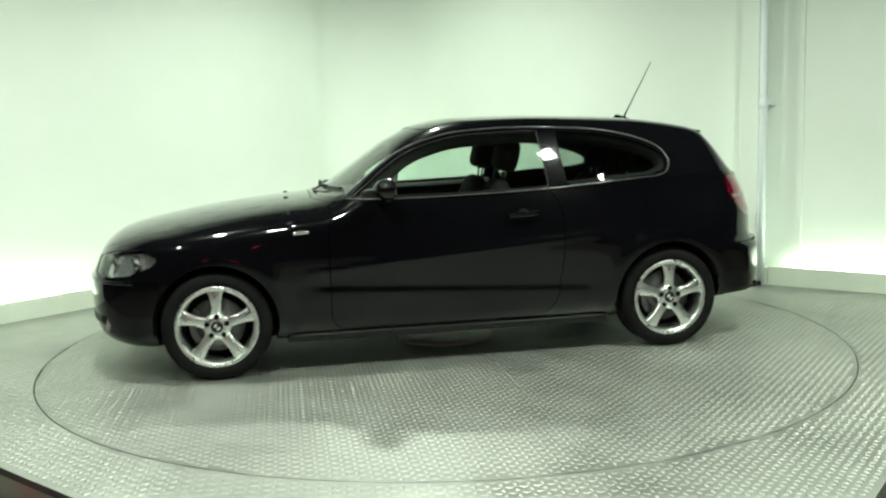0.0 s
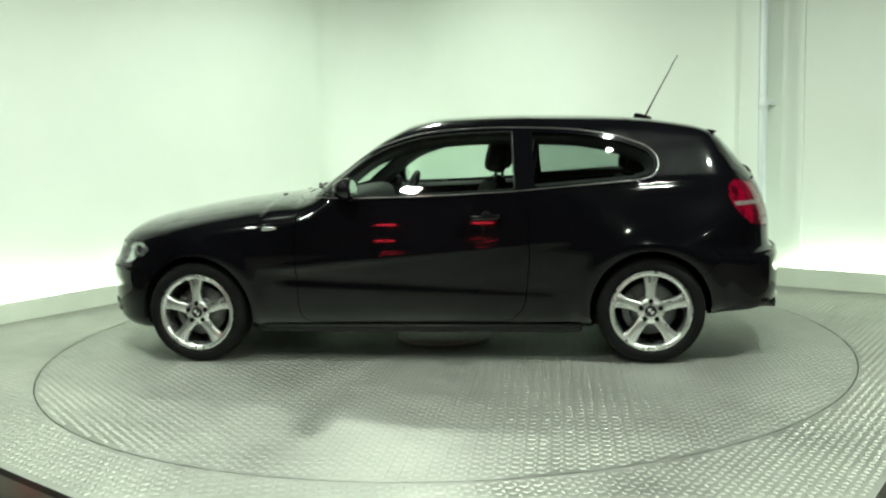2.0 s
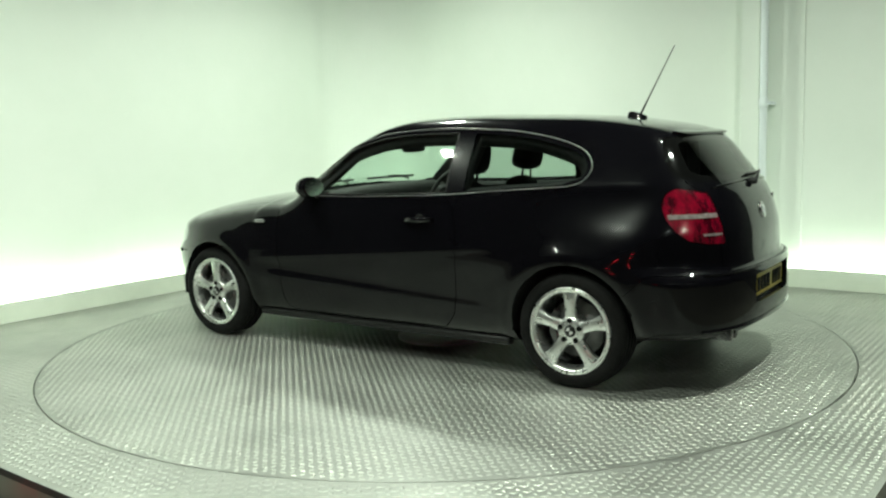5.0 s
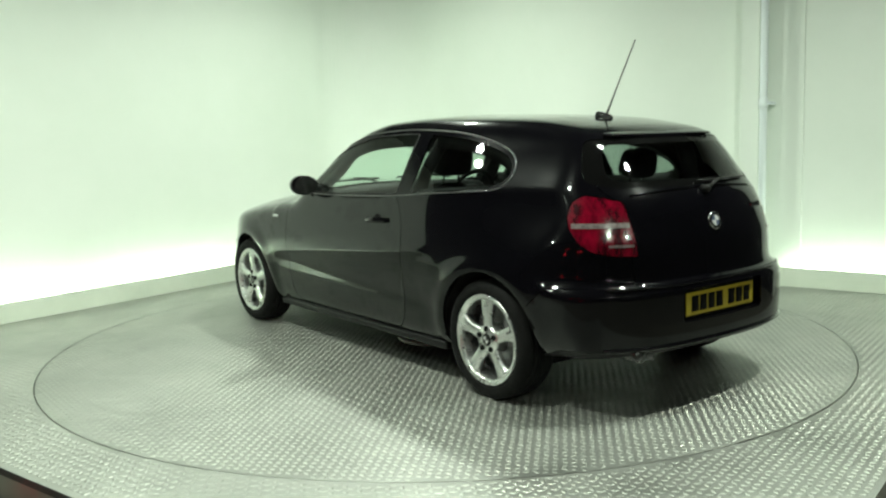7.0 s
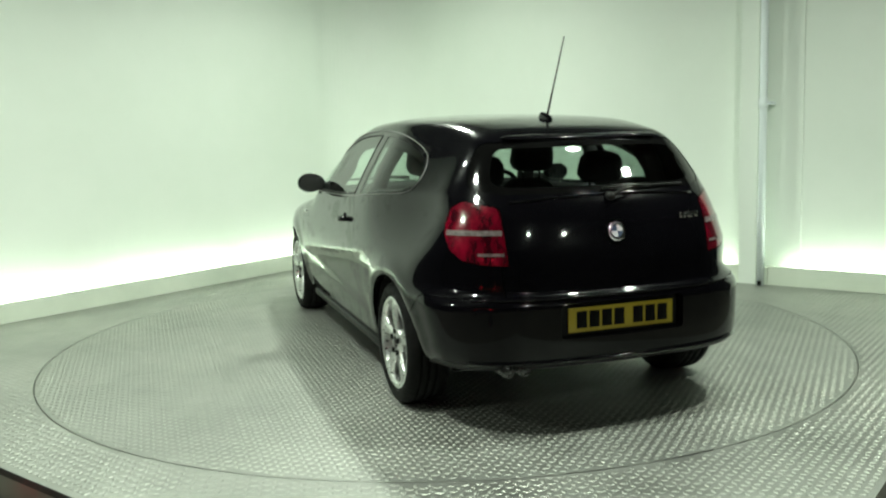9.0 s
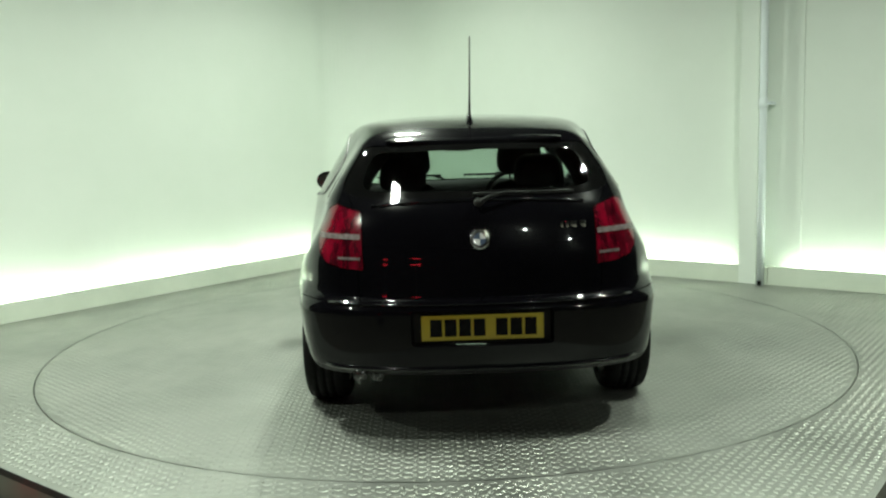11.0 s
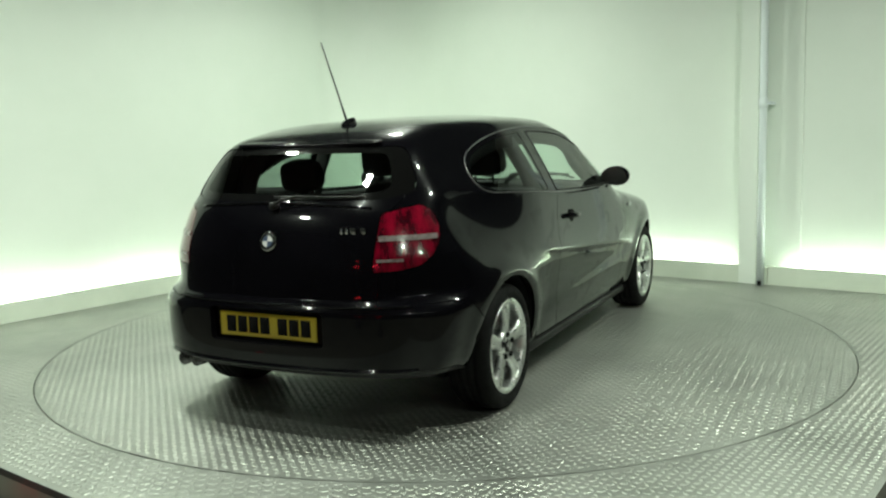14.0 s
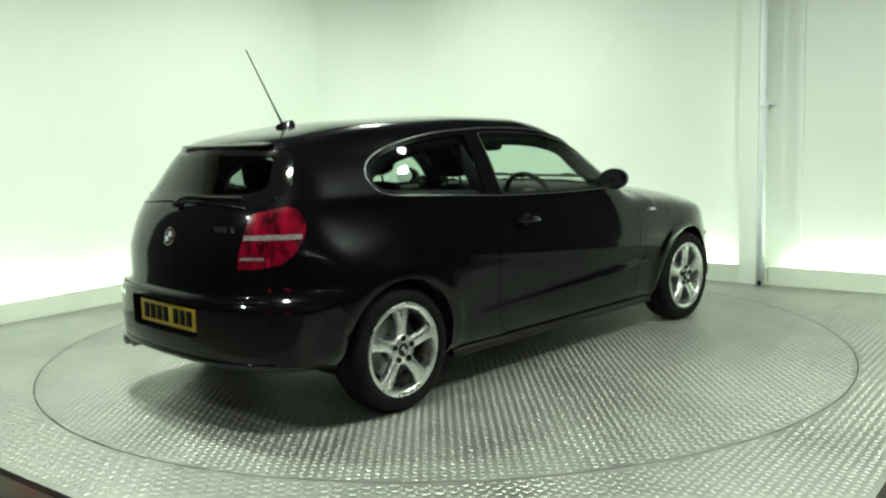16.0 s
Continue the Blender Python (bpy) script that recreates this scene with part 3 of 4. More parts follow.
def body_grid():
    n = 288
    phi = (np.arange(n) + 0.5) / n * 2 * np.pi - np.pi / 2
    ring = np.stack([0 * phi, np.cos(phi), np.sin(phi)], 1)
    os_, ds = [], []
    ra, rb = -1.50, 1.55
    zc = 0.62
    caps = 58
    for i in range(caps, 0, -1):
        b = i / (caps + 0.6) * np.pi / 2
        os_.append(np.tile([ra, 0, zc], (n, 1)))
        ds.append(ring * np.cos(b) + np.array([-np.sin(b), 0, 0]))
    mids = 165
    for x in np.linspace(ra, rb, mids):
        os_.append(np.tile([x, 0, zc], (n, 1)))
        ds.append(ring.copy())
    for i in range(1, caps + 1):
        b = i / (caps + 0.6) * np.pi / 2
        os_.append(np.tile([rb, 0, zc], (n, 1)))
        ds.append(ring * np.cos(b) + np.array([np.sin(b), 0, 0]))
    k = len(os_)
    pts = strike(np.concatenate(os_), np.concatenate(ds))
    ends = strike(np.array([[ra, 0, zc], [rb, 0, zc]]), np.array([[-1.0, 0, 0], [1, 0, 0]]))
    pts = np.concatenate([pts, ends])
    quads = []
    i = np.arange(n)
    j = (i + 1) % n
    for r in range(k - 1):
        quads.append(np.stack([r * n + i, r * n + j, (r + 1) * n + j, (r + 1) * n + i], 1))
    q = np.concatenate(quads)
    fan_a = np.stack([np.full(n, k * n), j, i, i], 1)
    fan_b = np.stack([np.full(n, k * n + 1), (k - 1) * n + i, (k - 1) * n + j, (k - 1) * n + j], 1)
    return pts, np.concatenate([q, fan_a, fan_b])


def body_panels():
    """Every panel's points, faces and edge loop, cut from one smooth form."""
    pts, q = body_grid()
    mid = pts[q].mean(1)
    nf = normals(mid)
    lab = np.zeros(len(q), int)
    for r, (name, way, poly, where) in enumerate(REGIONS, 1):
        ok = where(mid, nf) & inside_of(way[0](mid), poly)
        lab[ok] = r
    # corners shared by faces of different panels slide onto the outline of the upper one
    top = np.zeros(len(pts), int)
    low = np.full(len(pts), 99)
    for c in range(4):
        np.maximum.at(top, q[:, c], lab)
        np.minimum.at(low, q[:, c], lab)
    edge = top != low
    for r, (name, way, poly, where) in enumerate(REGIONS, 1):
        ids = np.where(edge & (top == r))[0]
        if not len(ids):
            continue
        flat = way[0](pts[ids])
        tgt = nearest_on(flat, poly)
        s = np.where(pts[ids, 1] >= 0, 1.0, -1.0)
        o, d = way[1](tgt, s)
        p = strike(o, d, 2.0)
        ok = np.linalg.norm(p - pts[ids], axis=1) < 0.05
        pts[ids[ok]] = p[ok]
    nrm = normals(pts)
    return pts, q, lab, nrm


def panel_mesh(pts, q, nrm, gap=0.002, lip=0.014, lift=0.0):
    """One panel: its own points, edges drawn back by the gap and folded inwards."""
    used, inv = np.unique(q, return_inverse=True)
    f = inv.reshape(q.shape)
    p = pts[used].copy()
    n = nrm[used]
    edges = {}
    for face in f:
        u = [face[0], face[1], face[2]] + ([face[3]] if face[3] != face[2] else [])
        for a, b in zip(u, u[1:] + u[:1]):
            edges[(a, b)] = 1
    rim = [(a, b) for a, b in edges if (b, a) not in edges]
    if gap and rim:
        mid = p[f].mean(1)
        pull = np.zeros_like(p)
        cnt = np.zeros(len(p))
        for c in range(4):
            np.add.at(pull, f[:, c], mid)
            np.add.at(cnt, f[:, c], 1)
        ids = sorted({a for e in rim for a in e})
        v = pull[ids] / cnt[ids][:, None] - p[ids]
        v -= (v * n[ids]).sum(1)[:, None] * n[ids]
        p[ids] += v / (np.linalg.norm(v, axis=1)[:, None] + 1e-9) * gap
    p = p + n * lift
    faces = [tuple(x[:3]) if x[3] == x[2] else tuple(x) for x in f]
    if lip and rim:
        ids = sorted({a for e in rim for a in e})
        pos = {a: i for i, a in enumerate(ids)}
        base = len(p)
        p = np.concatenate([p, p[ids], p[ids] - n[ids] * lip])
        k = len(ids)
        for a, b in rim:
            faces.append((base + pos[b], base + pos[a], base + k + pos[a], base + k + pos[b]))
    return p, faces


def on_body(poly, way, s, lift=0.0):
    q = np.array(poly, float)
    sg = np.full(len(q), float(s))
    o, d = way[1](q, sg)
    p = strike(o, d, 2.0)
    return p + normals(p) * lift


# ---------------------------------------------------------------- car parts
def build_wheel(car, x, s):
    """A five-spoke alloy wheel; s is the side it stands on."""
    face = 0.845 if x > 0 else 0.832
    w = new("wheel")
    w.parent = car
    w.matrix_basis = pose(x, s * face, HUB_Z, 0, 0, 0 if s > 0 else 180)
    tagged(w, "silver five-spoke alloy wheel with a black tyre")
    R = 0.302
    prof = [(0.222, -0.195), (0.245, -0.203), (0.272, -0.200), (0.290, -0.190), (R - 0.002, -0.170), (R, -0.150), (R, -0.135), (R - 0.006, -0.133), (R - 0.006, -0.127), (R, -0.125), (R, -0.098),
            (R - 0.006, -0.096), (R - 0.006, -0.088), (R, -0.086), (R, -0.058), (R - 0.006, -0.056), (R - 0.006, -0.050), (R, -0.048), (R, -0.034), (R - 0.003, -0.018), (0.288, 0.0), (0.270, 0.009), (0.248, 0.010), (0.232, 0.004), (0.224, -0.006)]
    part("tyre", lathe(prof, 72, "y", None, True), RUBBER, w, "black tyre with grooved tread")
    part("rim", lathe([(0.226, -0.190), (0.226, -0.008), (0.229, 0.0), (0.224, 0.005), (0.212, 0.003), (0.203, -0.002), (0.198, -0.014), (0.195, -0.05), (0.190, -0.185)], 72, "y", None, True), ALLOY, w, "polished silver alloy rim")
    part("brake_disc", lathe([(0.15, -0.11), (0.15, -0.085), (0.075, -0.083), (0.06, -0.07)], 48, "y"), DISC, w, "grey steel brake disc")
    part("wheel_back", lathe([(0.192, -0.19), (0.192, -0.17)], 40, "y"), GAP, w)
    cal = bmesh.new()
    for i in range(7):
        a = radians(-35 + i * 11)
        box(cal, -0.02, 0.02, -0.12, -0.072, -0.016, 0.016, 0.004, pose(0.135 * math.cos(a), 0, 0.135 * math.sin(a), 0, -math.degrees(a), 0))
    part("brake_caliper", cal, DISC, w)
    # spokes: one lofted bar each, flaring at the hub and at the rim
    rows = [(0.040, 0.036, -0.016, 0.030), (0.060, 0.033, -0.010, 0.030), (0.090, 0.029, -0.004, 0.030), (0.130, 0.0295, 0.0, 0.032), (0.165, 0.034, 0.001, 0.036), (0.190, 0.042, -0.001, 0.040), (0.204, 0.056, -0.004, 0.046)]
    sp = bmesh.new()
    rings = []
    for r, hw, top, deep in rows:
        sec = [(-hw, top - deep), (-hw, top - 0.010), (-hw * 0.72, top - 0.001), (0, top - 0.004), (hw * 0.72, top - 0.001), (hw, top - 0.010), (hw, top - deep)]
        rings.append([sp.verts.new((u, h, r)) for u, h in sec])
    for a, b in zip(rings, rings[1:]):
        for i in range(6):
            sp.faces.new((a[i], a[i + 1], b[i + 1], b[i]))
        sp.faces.new((a[6], a[0], b[0], b[6]))
    bmesh.ops.recalc_face_normals(sp, faces=sp.faces)
    first = part("spoke", sp, ALLOY, w)
    for k in range(5):
        if k:
            o = new("spoke", first.data)
            o.parent = w
        else:
            o = first
        o.matrix_basis = pose(0, 0, 0, 0, 72 * k, 0)
    part("hub", lathe([(0.076, -0.09), (0.076, -0.022), (0.070, -0.008), (0.036, -0.006)], 40, "y"), ALLOY, w)
    cap = part("hub_cap", lathe([(0.034, -0.014), (0.034, -0.007), (0.030, -0.003), (0.012, -0.001)], 32, "y"), TRIM, w, "dark round hub cap with a small badge")
    q = bmesh.new()
    for k in (0, 2):
        a0 = k * math.pi / 2
        vs = [q.verts.new((0, 0.0008, 0))] + [q.verts.new((0.019 * math.cos(a0 + i * math.pi / 12), 0.0008, 0.019 * math.sin(a0 + i * math.pi / 12))) for i in range(7)]
        q.faces.new(vs)
    part("cap_mark", q, BADGE_WHITE, w)
    bolt = None
    for k in range(5):
        if bolt is None:
            bolt = part("wheel_bolt", lathe([(0.0140, -0.020), (0.0140, 0.001), (0.0120, 0.0015), (0.0108, -0.003)], 12, "y"), GAP, w)
            o = bolt
        else:
            o = new("wheel_bolt", bolt.data)
            o.parent = w
        a = radians(72 * k)
        o.matrix_basis = pose(0.056 * math.sin(a), 0, 0.056 * math.cos(a))
    return w


def pad(w, d, h, bevel, m=None, taper=0.0, bulge=0.0):
    """A cushion: a rounded block, narrowed towards the top."""
    bm = bmesh.new()
    bmesh.ops.create_cube(bm, size=1.0)
    bmesh.ops.subdivide_edges(bm, edges=bm.edges, cuts=5, use_grid_fill=True)
    for v in bm.verts:
        x, y, z = v.co * 2
        r = 4.0
        n = (abs(x) ** r + abs(y) ** r + abs(z) ** r) ** (1 / r)
        m_ = max(abs(x), abs(y), abs(z))
        f = m_ / n
        t = 1 - taper * (z * 0.5 + 0.5)
        v.co = Vector((x * f * d / 2 * (1 + bulge * (1 - y * y)), y * f * w / 2 * t, z * f * h / 2))
    if m is not None:
        bmesh.ops.transform(bm, matrix=m, verts=bm.verts)
    return bm


def build_seat(car, x, y, rear=False):
    s = new("rear_seat" if rear else "front_seat")
    s.parent = car
    s.matrix_basis = pose(x, y, 0.0)
    tagged(s, "black cloth rear seat" if rear else "black cloth front seat with a headrest")
    wd = 0.60 if rear else 0.50
    top = 1.03 if rear else 1.04
    part("seat_cushion", pad(wd, 0.52, 0.17, 0.05, pose(0.12, 0, 0.46, 0, -6, 0)), CLOTH, s)
    part("seat_base", solid(-0.12, 0.32, -wd / 2 + 0.06, wd / 2 - 0.06, 0.20, 0.40, 0.02), DASH, s)
    lean = -20 if not rear else -24
    part("backrest", pad(wd, 0.13, top - 0.42, 0.05, pose(-0.20, 0, 0.42 + (top - 0.42) / 2, 0, lean, 0), 0.22, 0.1), CLOTH, s)
    hz = 1.172 if not rear else 1.12
    hx = -0.345 if not rear else -0.36
    hr = part("headrest", pad(0.285 if not rear else 0.25, 0.125, 0.20 if not rear else 0.16, 0.04, pose(hx, 0, hz, 0, -14, 0), 0.14, 0.1), CLOTH, s)
    for k in (-1, 1):
        part("headrest_post", sweep([(hx + 0.03, k * 0.055, top - 0.09), (hx, k * 0.055, hz)], 0.007, 8), CHROME, s)


def build_mirror(car, s):
    m = new("door_mirror")
    m.parent = car
    m.matrix_basis = pose(0.362, s * 0.896, 1.02)
    tagged(m, "black door mirror on a short arm")
    bm = bmesh.new()
    bmesh.ops.create_uvsphere(bm, u_segments=28, v_segments=16, radius=1.0)
    for v in bm.verts:
        x, y, z = v.co
        x = x if x > 0 else -0.55 * abs(x) ** 0.25 if x < 0 else 0
        t = 1.0 + 0.12 * y * s
        sx = 0.085 if x > 0 else 0.055
        v.co = Vector((x * sx, y * 0.091, z * 0.062 * t))
    part("mirror_shell", bm, PAINT, m, "glossy black mirror housing")
    gm = bmesh.new()
    bmesh.ops.create_circle(gm, cap_ends=True, segments=28, radius=1.0)
    ex = bmesh.ops.extrude_face_region(gm, geom=list(gm.faces))
    bmesh.ops.translate(gm, verts=[e for e in ex["geom"] if isinstance(e, bmesh.types.BMVert)], vec=(0, 0, 0.03))
    bmesh.ops.recalc_face_normals(gm, faces=gm.faces)
    for v in gm.verts:
        v.co = Vector((-0.0345 - v.co.z * 0.05 + v.co.y * 0.006, v.co.x * 0.080, v.co.y * 0.053))
    part("mirror_glass", gm, CHROME, m, "silvered mirror glass", False)
    part("mirror_arm", sweep([(0.0, -s * 0.06, -0.045), (0.005, -s * 0.10, -0.062), (0.01, -s * 0.165, -0.062)], [0.03, 0.028, 0.034], 10, flat=0.6), TRIM, m)


def build_car():
    car = thing("hatchback_car", "glossy black three-door hatchback parked on the turntable", "car")
    pts, q, lab, nrm = body_panels()
    names = ["body_shell"] + [r[0] for r in REGIONS]
    looks = {"body_shell": (PAINT, "glossy black body shell"), "bonnet": (PAINT, "glossy black bonnet"), "windscreen": (GLASS, "clear windscreen glass"), "front_bumper": (PAINT, "black front bumper"),
             "rear_bumper": (PAINT, "black rear bumper"), "plate_recess": (TRIM, "black number plate recess"), "bumper_valance": (TRIM, "matt black lower bumper valance"), "tailgate": (PAINT, "black tailgate"), "rear_window": (BAND, "black border of the rear window"), "rear_pane": (GLASS_DARK, "tinted rear window glass"), "door": (PAINT, "black front door"),
             "pillar_trim": (PAINT, "gloss black window frame"), "door_pane": (GLASS, "clear door window glass"), "quarter_pane": (GLASS_DARK, "tinted rear side window glass"),
             "tail_lamp": (LAMP_RED, "red tail lamp with a pale band"), "headlamp": (LENS, "clear headlamp lens")}
    face_y = pts[q].mean(1)[:, 1]
    made = {}
    for r, name in enumerate(names):
        if name == "arch":
            continue
        mat, label = looks[name]
        sel = lab == r
        sides = [sel] if name in ("body_shell", "bonnet", "windscreen", "front_bumper", "rear_bumper", "bumper_valance", "plate_recess", "tailgate", "rear_window", "rear_pane") else [sel & (face_y > 0), sel & (face_y < 0)]
        for k, w in enumerate(sides):
            if not w.any():
                continue
            pane = name in ("windscreen", "rear_window", "rear_pane", "door_pane", "quarter_pane", "headlamp")
            p, f = panel_mesh(pts, q[w], nrm, 0.0 if pane else (0.0008 if name == "pillar_trim" else 0.0022), 0.0 if pane or name == "plate_recess" else (0.05 if name == "rear_bumper" else 0.014), {"pillar_trim": -0.002, "plate_recess": -0.043}.get(name, -0.004 if pane else 0.0))
            ob = mesh_part(name, p, f, mat, car, label)
            if pane:
                ob.visible_shadow = False
            made[(name, k)] = ob

    # inner skin behind the gaps
    skin = (lab == 0) | np.isin(lab, [i for i, n in enumerate(names) if n in ("bonnet", "front_bumper", "rear_bumper", "bumper_valance", "tailgate", "door", "tail_lamp")])
    p, f = panel_mesh(pts, q[skin], nrm, 0.0, 0.0, -0.022)
    mesh_part("inner_skin", p, f, CARPET, car, "dark inner lining of the body")

    # satin strip round the side windows
    for s in (1, -1):
        part("window_strip", sweep(on_body(dense(WINDOW, 0.02), side_way, s, 0.001), 0.0042, 8, True, 0.7), SATIN, car, "satin metal strip round the side windows")
        # padded lining round the opening, inside
        ring = [on_body(WINDOW, side_way, s, -0.016), on_body(LINING, side_way, s, -0.062), on_body(WINDOW, side_way, s, -0.085)]
        n = len(WINDOW)
        fs = [(k * n + i, k * n + (i + 1) % n, (k + 1) * n + (i + 1) % n, (k + 1) * n + i) for k in (0, 1) for i in range(n)]
        mesh_part("window_lining", np.concatenate(ring), fs, DASH, car, "dark padded lining round the side windows")
        # door waist rubber between pane and strip
        part("door_seal", sweep(on_body(DOOR_PANE[::2], side_way, s, -0.003), 0.005, 6, True), TRIM, made[("door_pane", 0 if s > 0 else 1)])

    for x in (AXLE_F, AXLE_R):
        for s in (1, -1):
            build_wheel(car, x, s)
            # wheel-house liner
            bm = bmesh.new()
            ringa, ringb = [], []
            for i in range(33):
                a = radians(-8 + 196 * i / 32 if x > 0 else -8 + 172 * i / 32)
                ringa.append(bm.verts.new((x + 0.342 * math.cos(a), s * 0.50, HUB_Z + 0.008 + 0.342 * math.sin(a))))
                ringb.append(bm.verts.new((x + 0.342 * math.cos(a), s * 0.825, HUB_Z + 0.008 + 0.342 * math.sin(a))))
            for i in range(32):
                bm.faces.new((ringa[i], ringa[i + 1], ringb[i + 1], ringb[i]))
            bm.faces.new(ringa)
            part("wheel_liner", bm, CARPET, car, "", False)
    part("underbody", solid(-1.55, 1.70, -0.60, 0.60, 0.17, 0.24, 0.02), CARPET, car, "dark underbody")
    for s in (1, -1):
        part("sill", solid(-0.95, 0.95, s * 0.765 - 0.03, s * 0.765 + 0.03, 0.17, 0.215, 0.012), TRIM, car, "black plastic sill")
        part("door_mirror_base", pad(0.06, 0.15, 0.07, 0.01, pose(0.43, s * 0.79, 0.985)), TRIM, car)
        build_mirror(car, s)
        # door handle
        y = float(width_at(np.array([-0.42]), np.array([0.842]))[0])
        h = new("door_handle")
        h.parent = car
        tagged(h, "black pull handle on the door")
        part("grip", sweep([(-0.51, s * (y + 0.004), 0.846), (-0.49, s * (y + 0.028), 0.848), (-0.42, s * (y + 0.036), 0.846), (-0.345, s * (y + 0.028), 0.842), (-0.325, s * (y + 0.004), 0.840)], [0.012, 0.015, 0.016, 0.015, 0.012], 10, flat=0.7), PAINT, h)
        part("handle_cup", lathe([(0.036, -0.006), (0.034, 0.0012), (0.02, 0.0015)], 24, "y", pose(-0.42, s * y, 0.842)), GAP, h, "", False)
        # side repeater lamp
        yi = float(width_at(np.array([0.84]), np.array([0.80]))[0])
        part("side_repeater", pad(0.014, 0.088, 0.020, 0.004, pose(0.85, s * yi, 0.798, 0, 3, 0)), LAMP_SILVER, car, "small pale side repeater lamp")
        # headlamp inside
        c = on_body([(38 / 60, 0.65)], HEAD, s, -0.05)[0]
        hl = made[("headlamp", 0 if s > 0 else 1)]
        sel = (lab == names.index("headlamp")) & ((face_y > 0) == (s > 0))
        p, f = panel_mesh(pts, q[sel], nrm, 0.0, 0.0, -0.045)
        mesh_part("lamp_reflector", p, f, LAMP_SILVER, hl, "silvery headlamp inside")
        for a, r in ((30, 0.058), (50, 0.052)):
            c = on_body([(a / 60, 0.648)], HEAD, s, -0.045)[0]
            part("lamp_ring", lathe([(r, -0.03), (r, 0.012), (r * 0.86, 0.012), (r * 0.6, -0.02)], 28, "x", Matrix.Translation(c) @ pose(0, 0, 0, 0, 0, s * 25)), CHROME, hl)
        # tail lamp: pale band and darker frame
        tl = made[("tail_lamp", 0 if s > 0 else 1)]
        for z0, z1, a0, a1 in ((0.872, 0.894, 17.5, 39.0), (0.786, 0.798, 17.0, 26.0)):
            g = [(a / 60, z) for a in np.linspace(a0, a1, 14) for z in (z0, z1)]
            vv = on_body(g, TAIL, s, 0.0025)
            fs = [(2 * i, 2 * i + 2, 2 * i + 3, 2 * i + 1) for i in range(13)]
            mesh_part("lamp_band", vv, fs, LAMP_CLEAR, tl, "pale clear band in the tail lamp")

    # rear fittings
    def rear_x(y, z):
        return float(on_body([(abs(y), z)], rear_way, 1 if y >= 0 else -1)[0][0])

    xp = rear_x(0, 0.50)
    xp += 0.047
    plate = new("number_plate")
    plate.parent = car
    tagged(plate, "yellow rear number plate with dark bars")
    part("plate_panel", solid(xp - 0.013, xp - 0.007, -0.26, 0.26, 0.443, 0.552, 0.002), YELLOW, plate)
    y = 0.222
    for wd in (0.05, 0.05, 0.05, 0.05, 0.0, 0.05, 0.05, 0.05):
        if wd:
            part("plate_bar", solid(xp - 0.0155, xp - 0.0125, y - wd, y, 0.461, 0.535), INK, plate)
            y -= wd + 0.0115
        else:
            y -= 0.033
    xb = rear_x(0, 0.868)
    tilt = math.degrees(math.atan2(rear_x(0, 0.90) - rear_x(0, 0.835), 0.065))
    badge = new("tailgate_badge")
    badge.parent = car
    badge.matrix_basis = pose(xb, 0, 0.868, 0, tilt, 0)
    tagged(badge, "round tailgate badge with blue and white quarters")
    part("badge_ring", lathe([(0.043, 0.004), (0.043, -0.006), (0.038, -0.008), (0.028, -0.006)], 36, "x"), CHROME, badge)
    for k in range(4):
        bm = bmesh.new()
        a0 = k * math.pi / 2
        bm.faces.new([bm.verts.new((-0.0085, 0, 0))] + [bm.verts.new((-0.0085, 0.026 * math.cos(a0 + i * math.pi / 12), 0.026 * math.sin(a0 + i * math.pi / 12))) for i in range(7)])
        part("badge_quarter", bm, BADGE_WHITE if k % 2 else BADGE_BLUE, badge, "", False)
    sc = new("model_script")
    sc.parent = car
    tagged(sc, "small chrome lettering bars on the tailgate")
    for yy, wd in ((-0.355, 0.012), (-0.378, 0.012), (-0.405, 0.028), (-0.447, 0.026)):
        xx = rear_x(yy, 0.915)
        part("script_bar", solid(xx - 0.004, xx + 0.004, yy - wd / 2, yy + wd / 2, 0.903, 0.930, 0.001), CHROME, sc)
    # tailgate lip and wiper
    part("tailgate_lip", sweep([(rear_x(yy, 1.032 - 0.10 * yy * yy) - 0.003, yy, 1.032 - 0.10 * yy * yy) for yy in np.linspace(-0.46, 0.46, 25)], 0.007, 8), PAINT, car, "glossy black lip under the rear window")
    wp = new("rear_wiper")
    wp.parent = car
    tagged(wp, "black rear wiper resting on the glass")
    xw = rear_x(0, 1.02)
    part("wiper_pivot", lathe([(0.019, 0.01), (0.018, -0.032), (0.011, -0.040)], 20, "x", pose(xw, 0, 1.02)), TRIM, wp)
    part("wiper_arm", sweep([(xw - 0.03, 0, 1.02), (rear_x(-0.05, 1.05) - 0.050, -0.05, 1.046), (rear_x(-0.12, 1.06) - 0.045, -0.12, 1.062), (rear_x(-0.2, 1.05) - 0.022, -0.22, 1.056)], [0.010, 0.008, 0.006, 0.005], 8), TRIM, wp)
    part("wiper_blade", sweep([(rear_x(yy, 1.056) - 0.010, yy, 1.056) for yy in np.linspace(-0.42, 0.02, 10)], 0.006, 6), TRIM, wp)
    part("roof_spoiler", pad(0.80, 0.075, 0.016, 0.01, pose(-1.725, 0, 1.288, 0, -14, 0)), PAINT, car, "black roof spoiler lip")
    part("bumper_ledge", sweep([(rear_x(yy, 0.598) - 0.001, yy, 0.603) for yy in np.linspace(-0.66, 0.66, 25)], 0.006, 8), PAINT, car)
    ex = new("exhaust_tip")
    ex.parent = car
    tagged(ex, "twin chrome exhaust tips under the bumper")
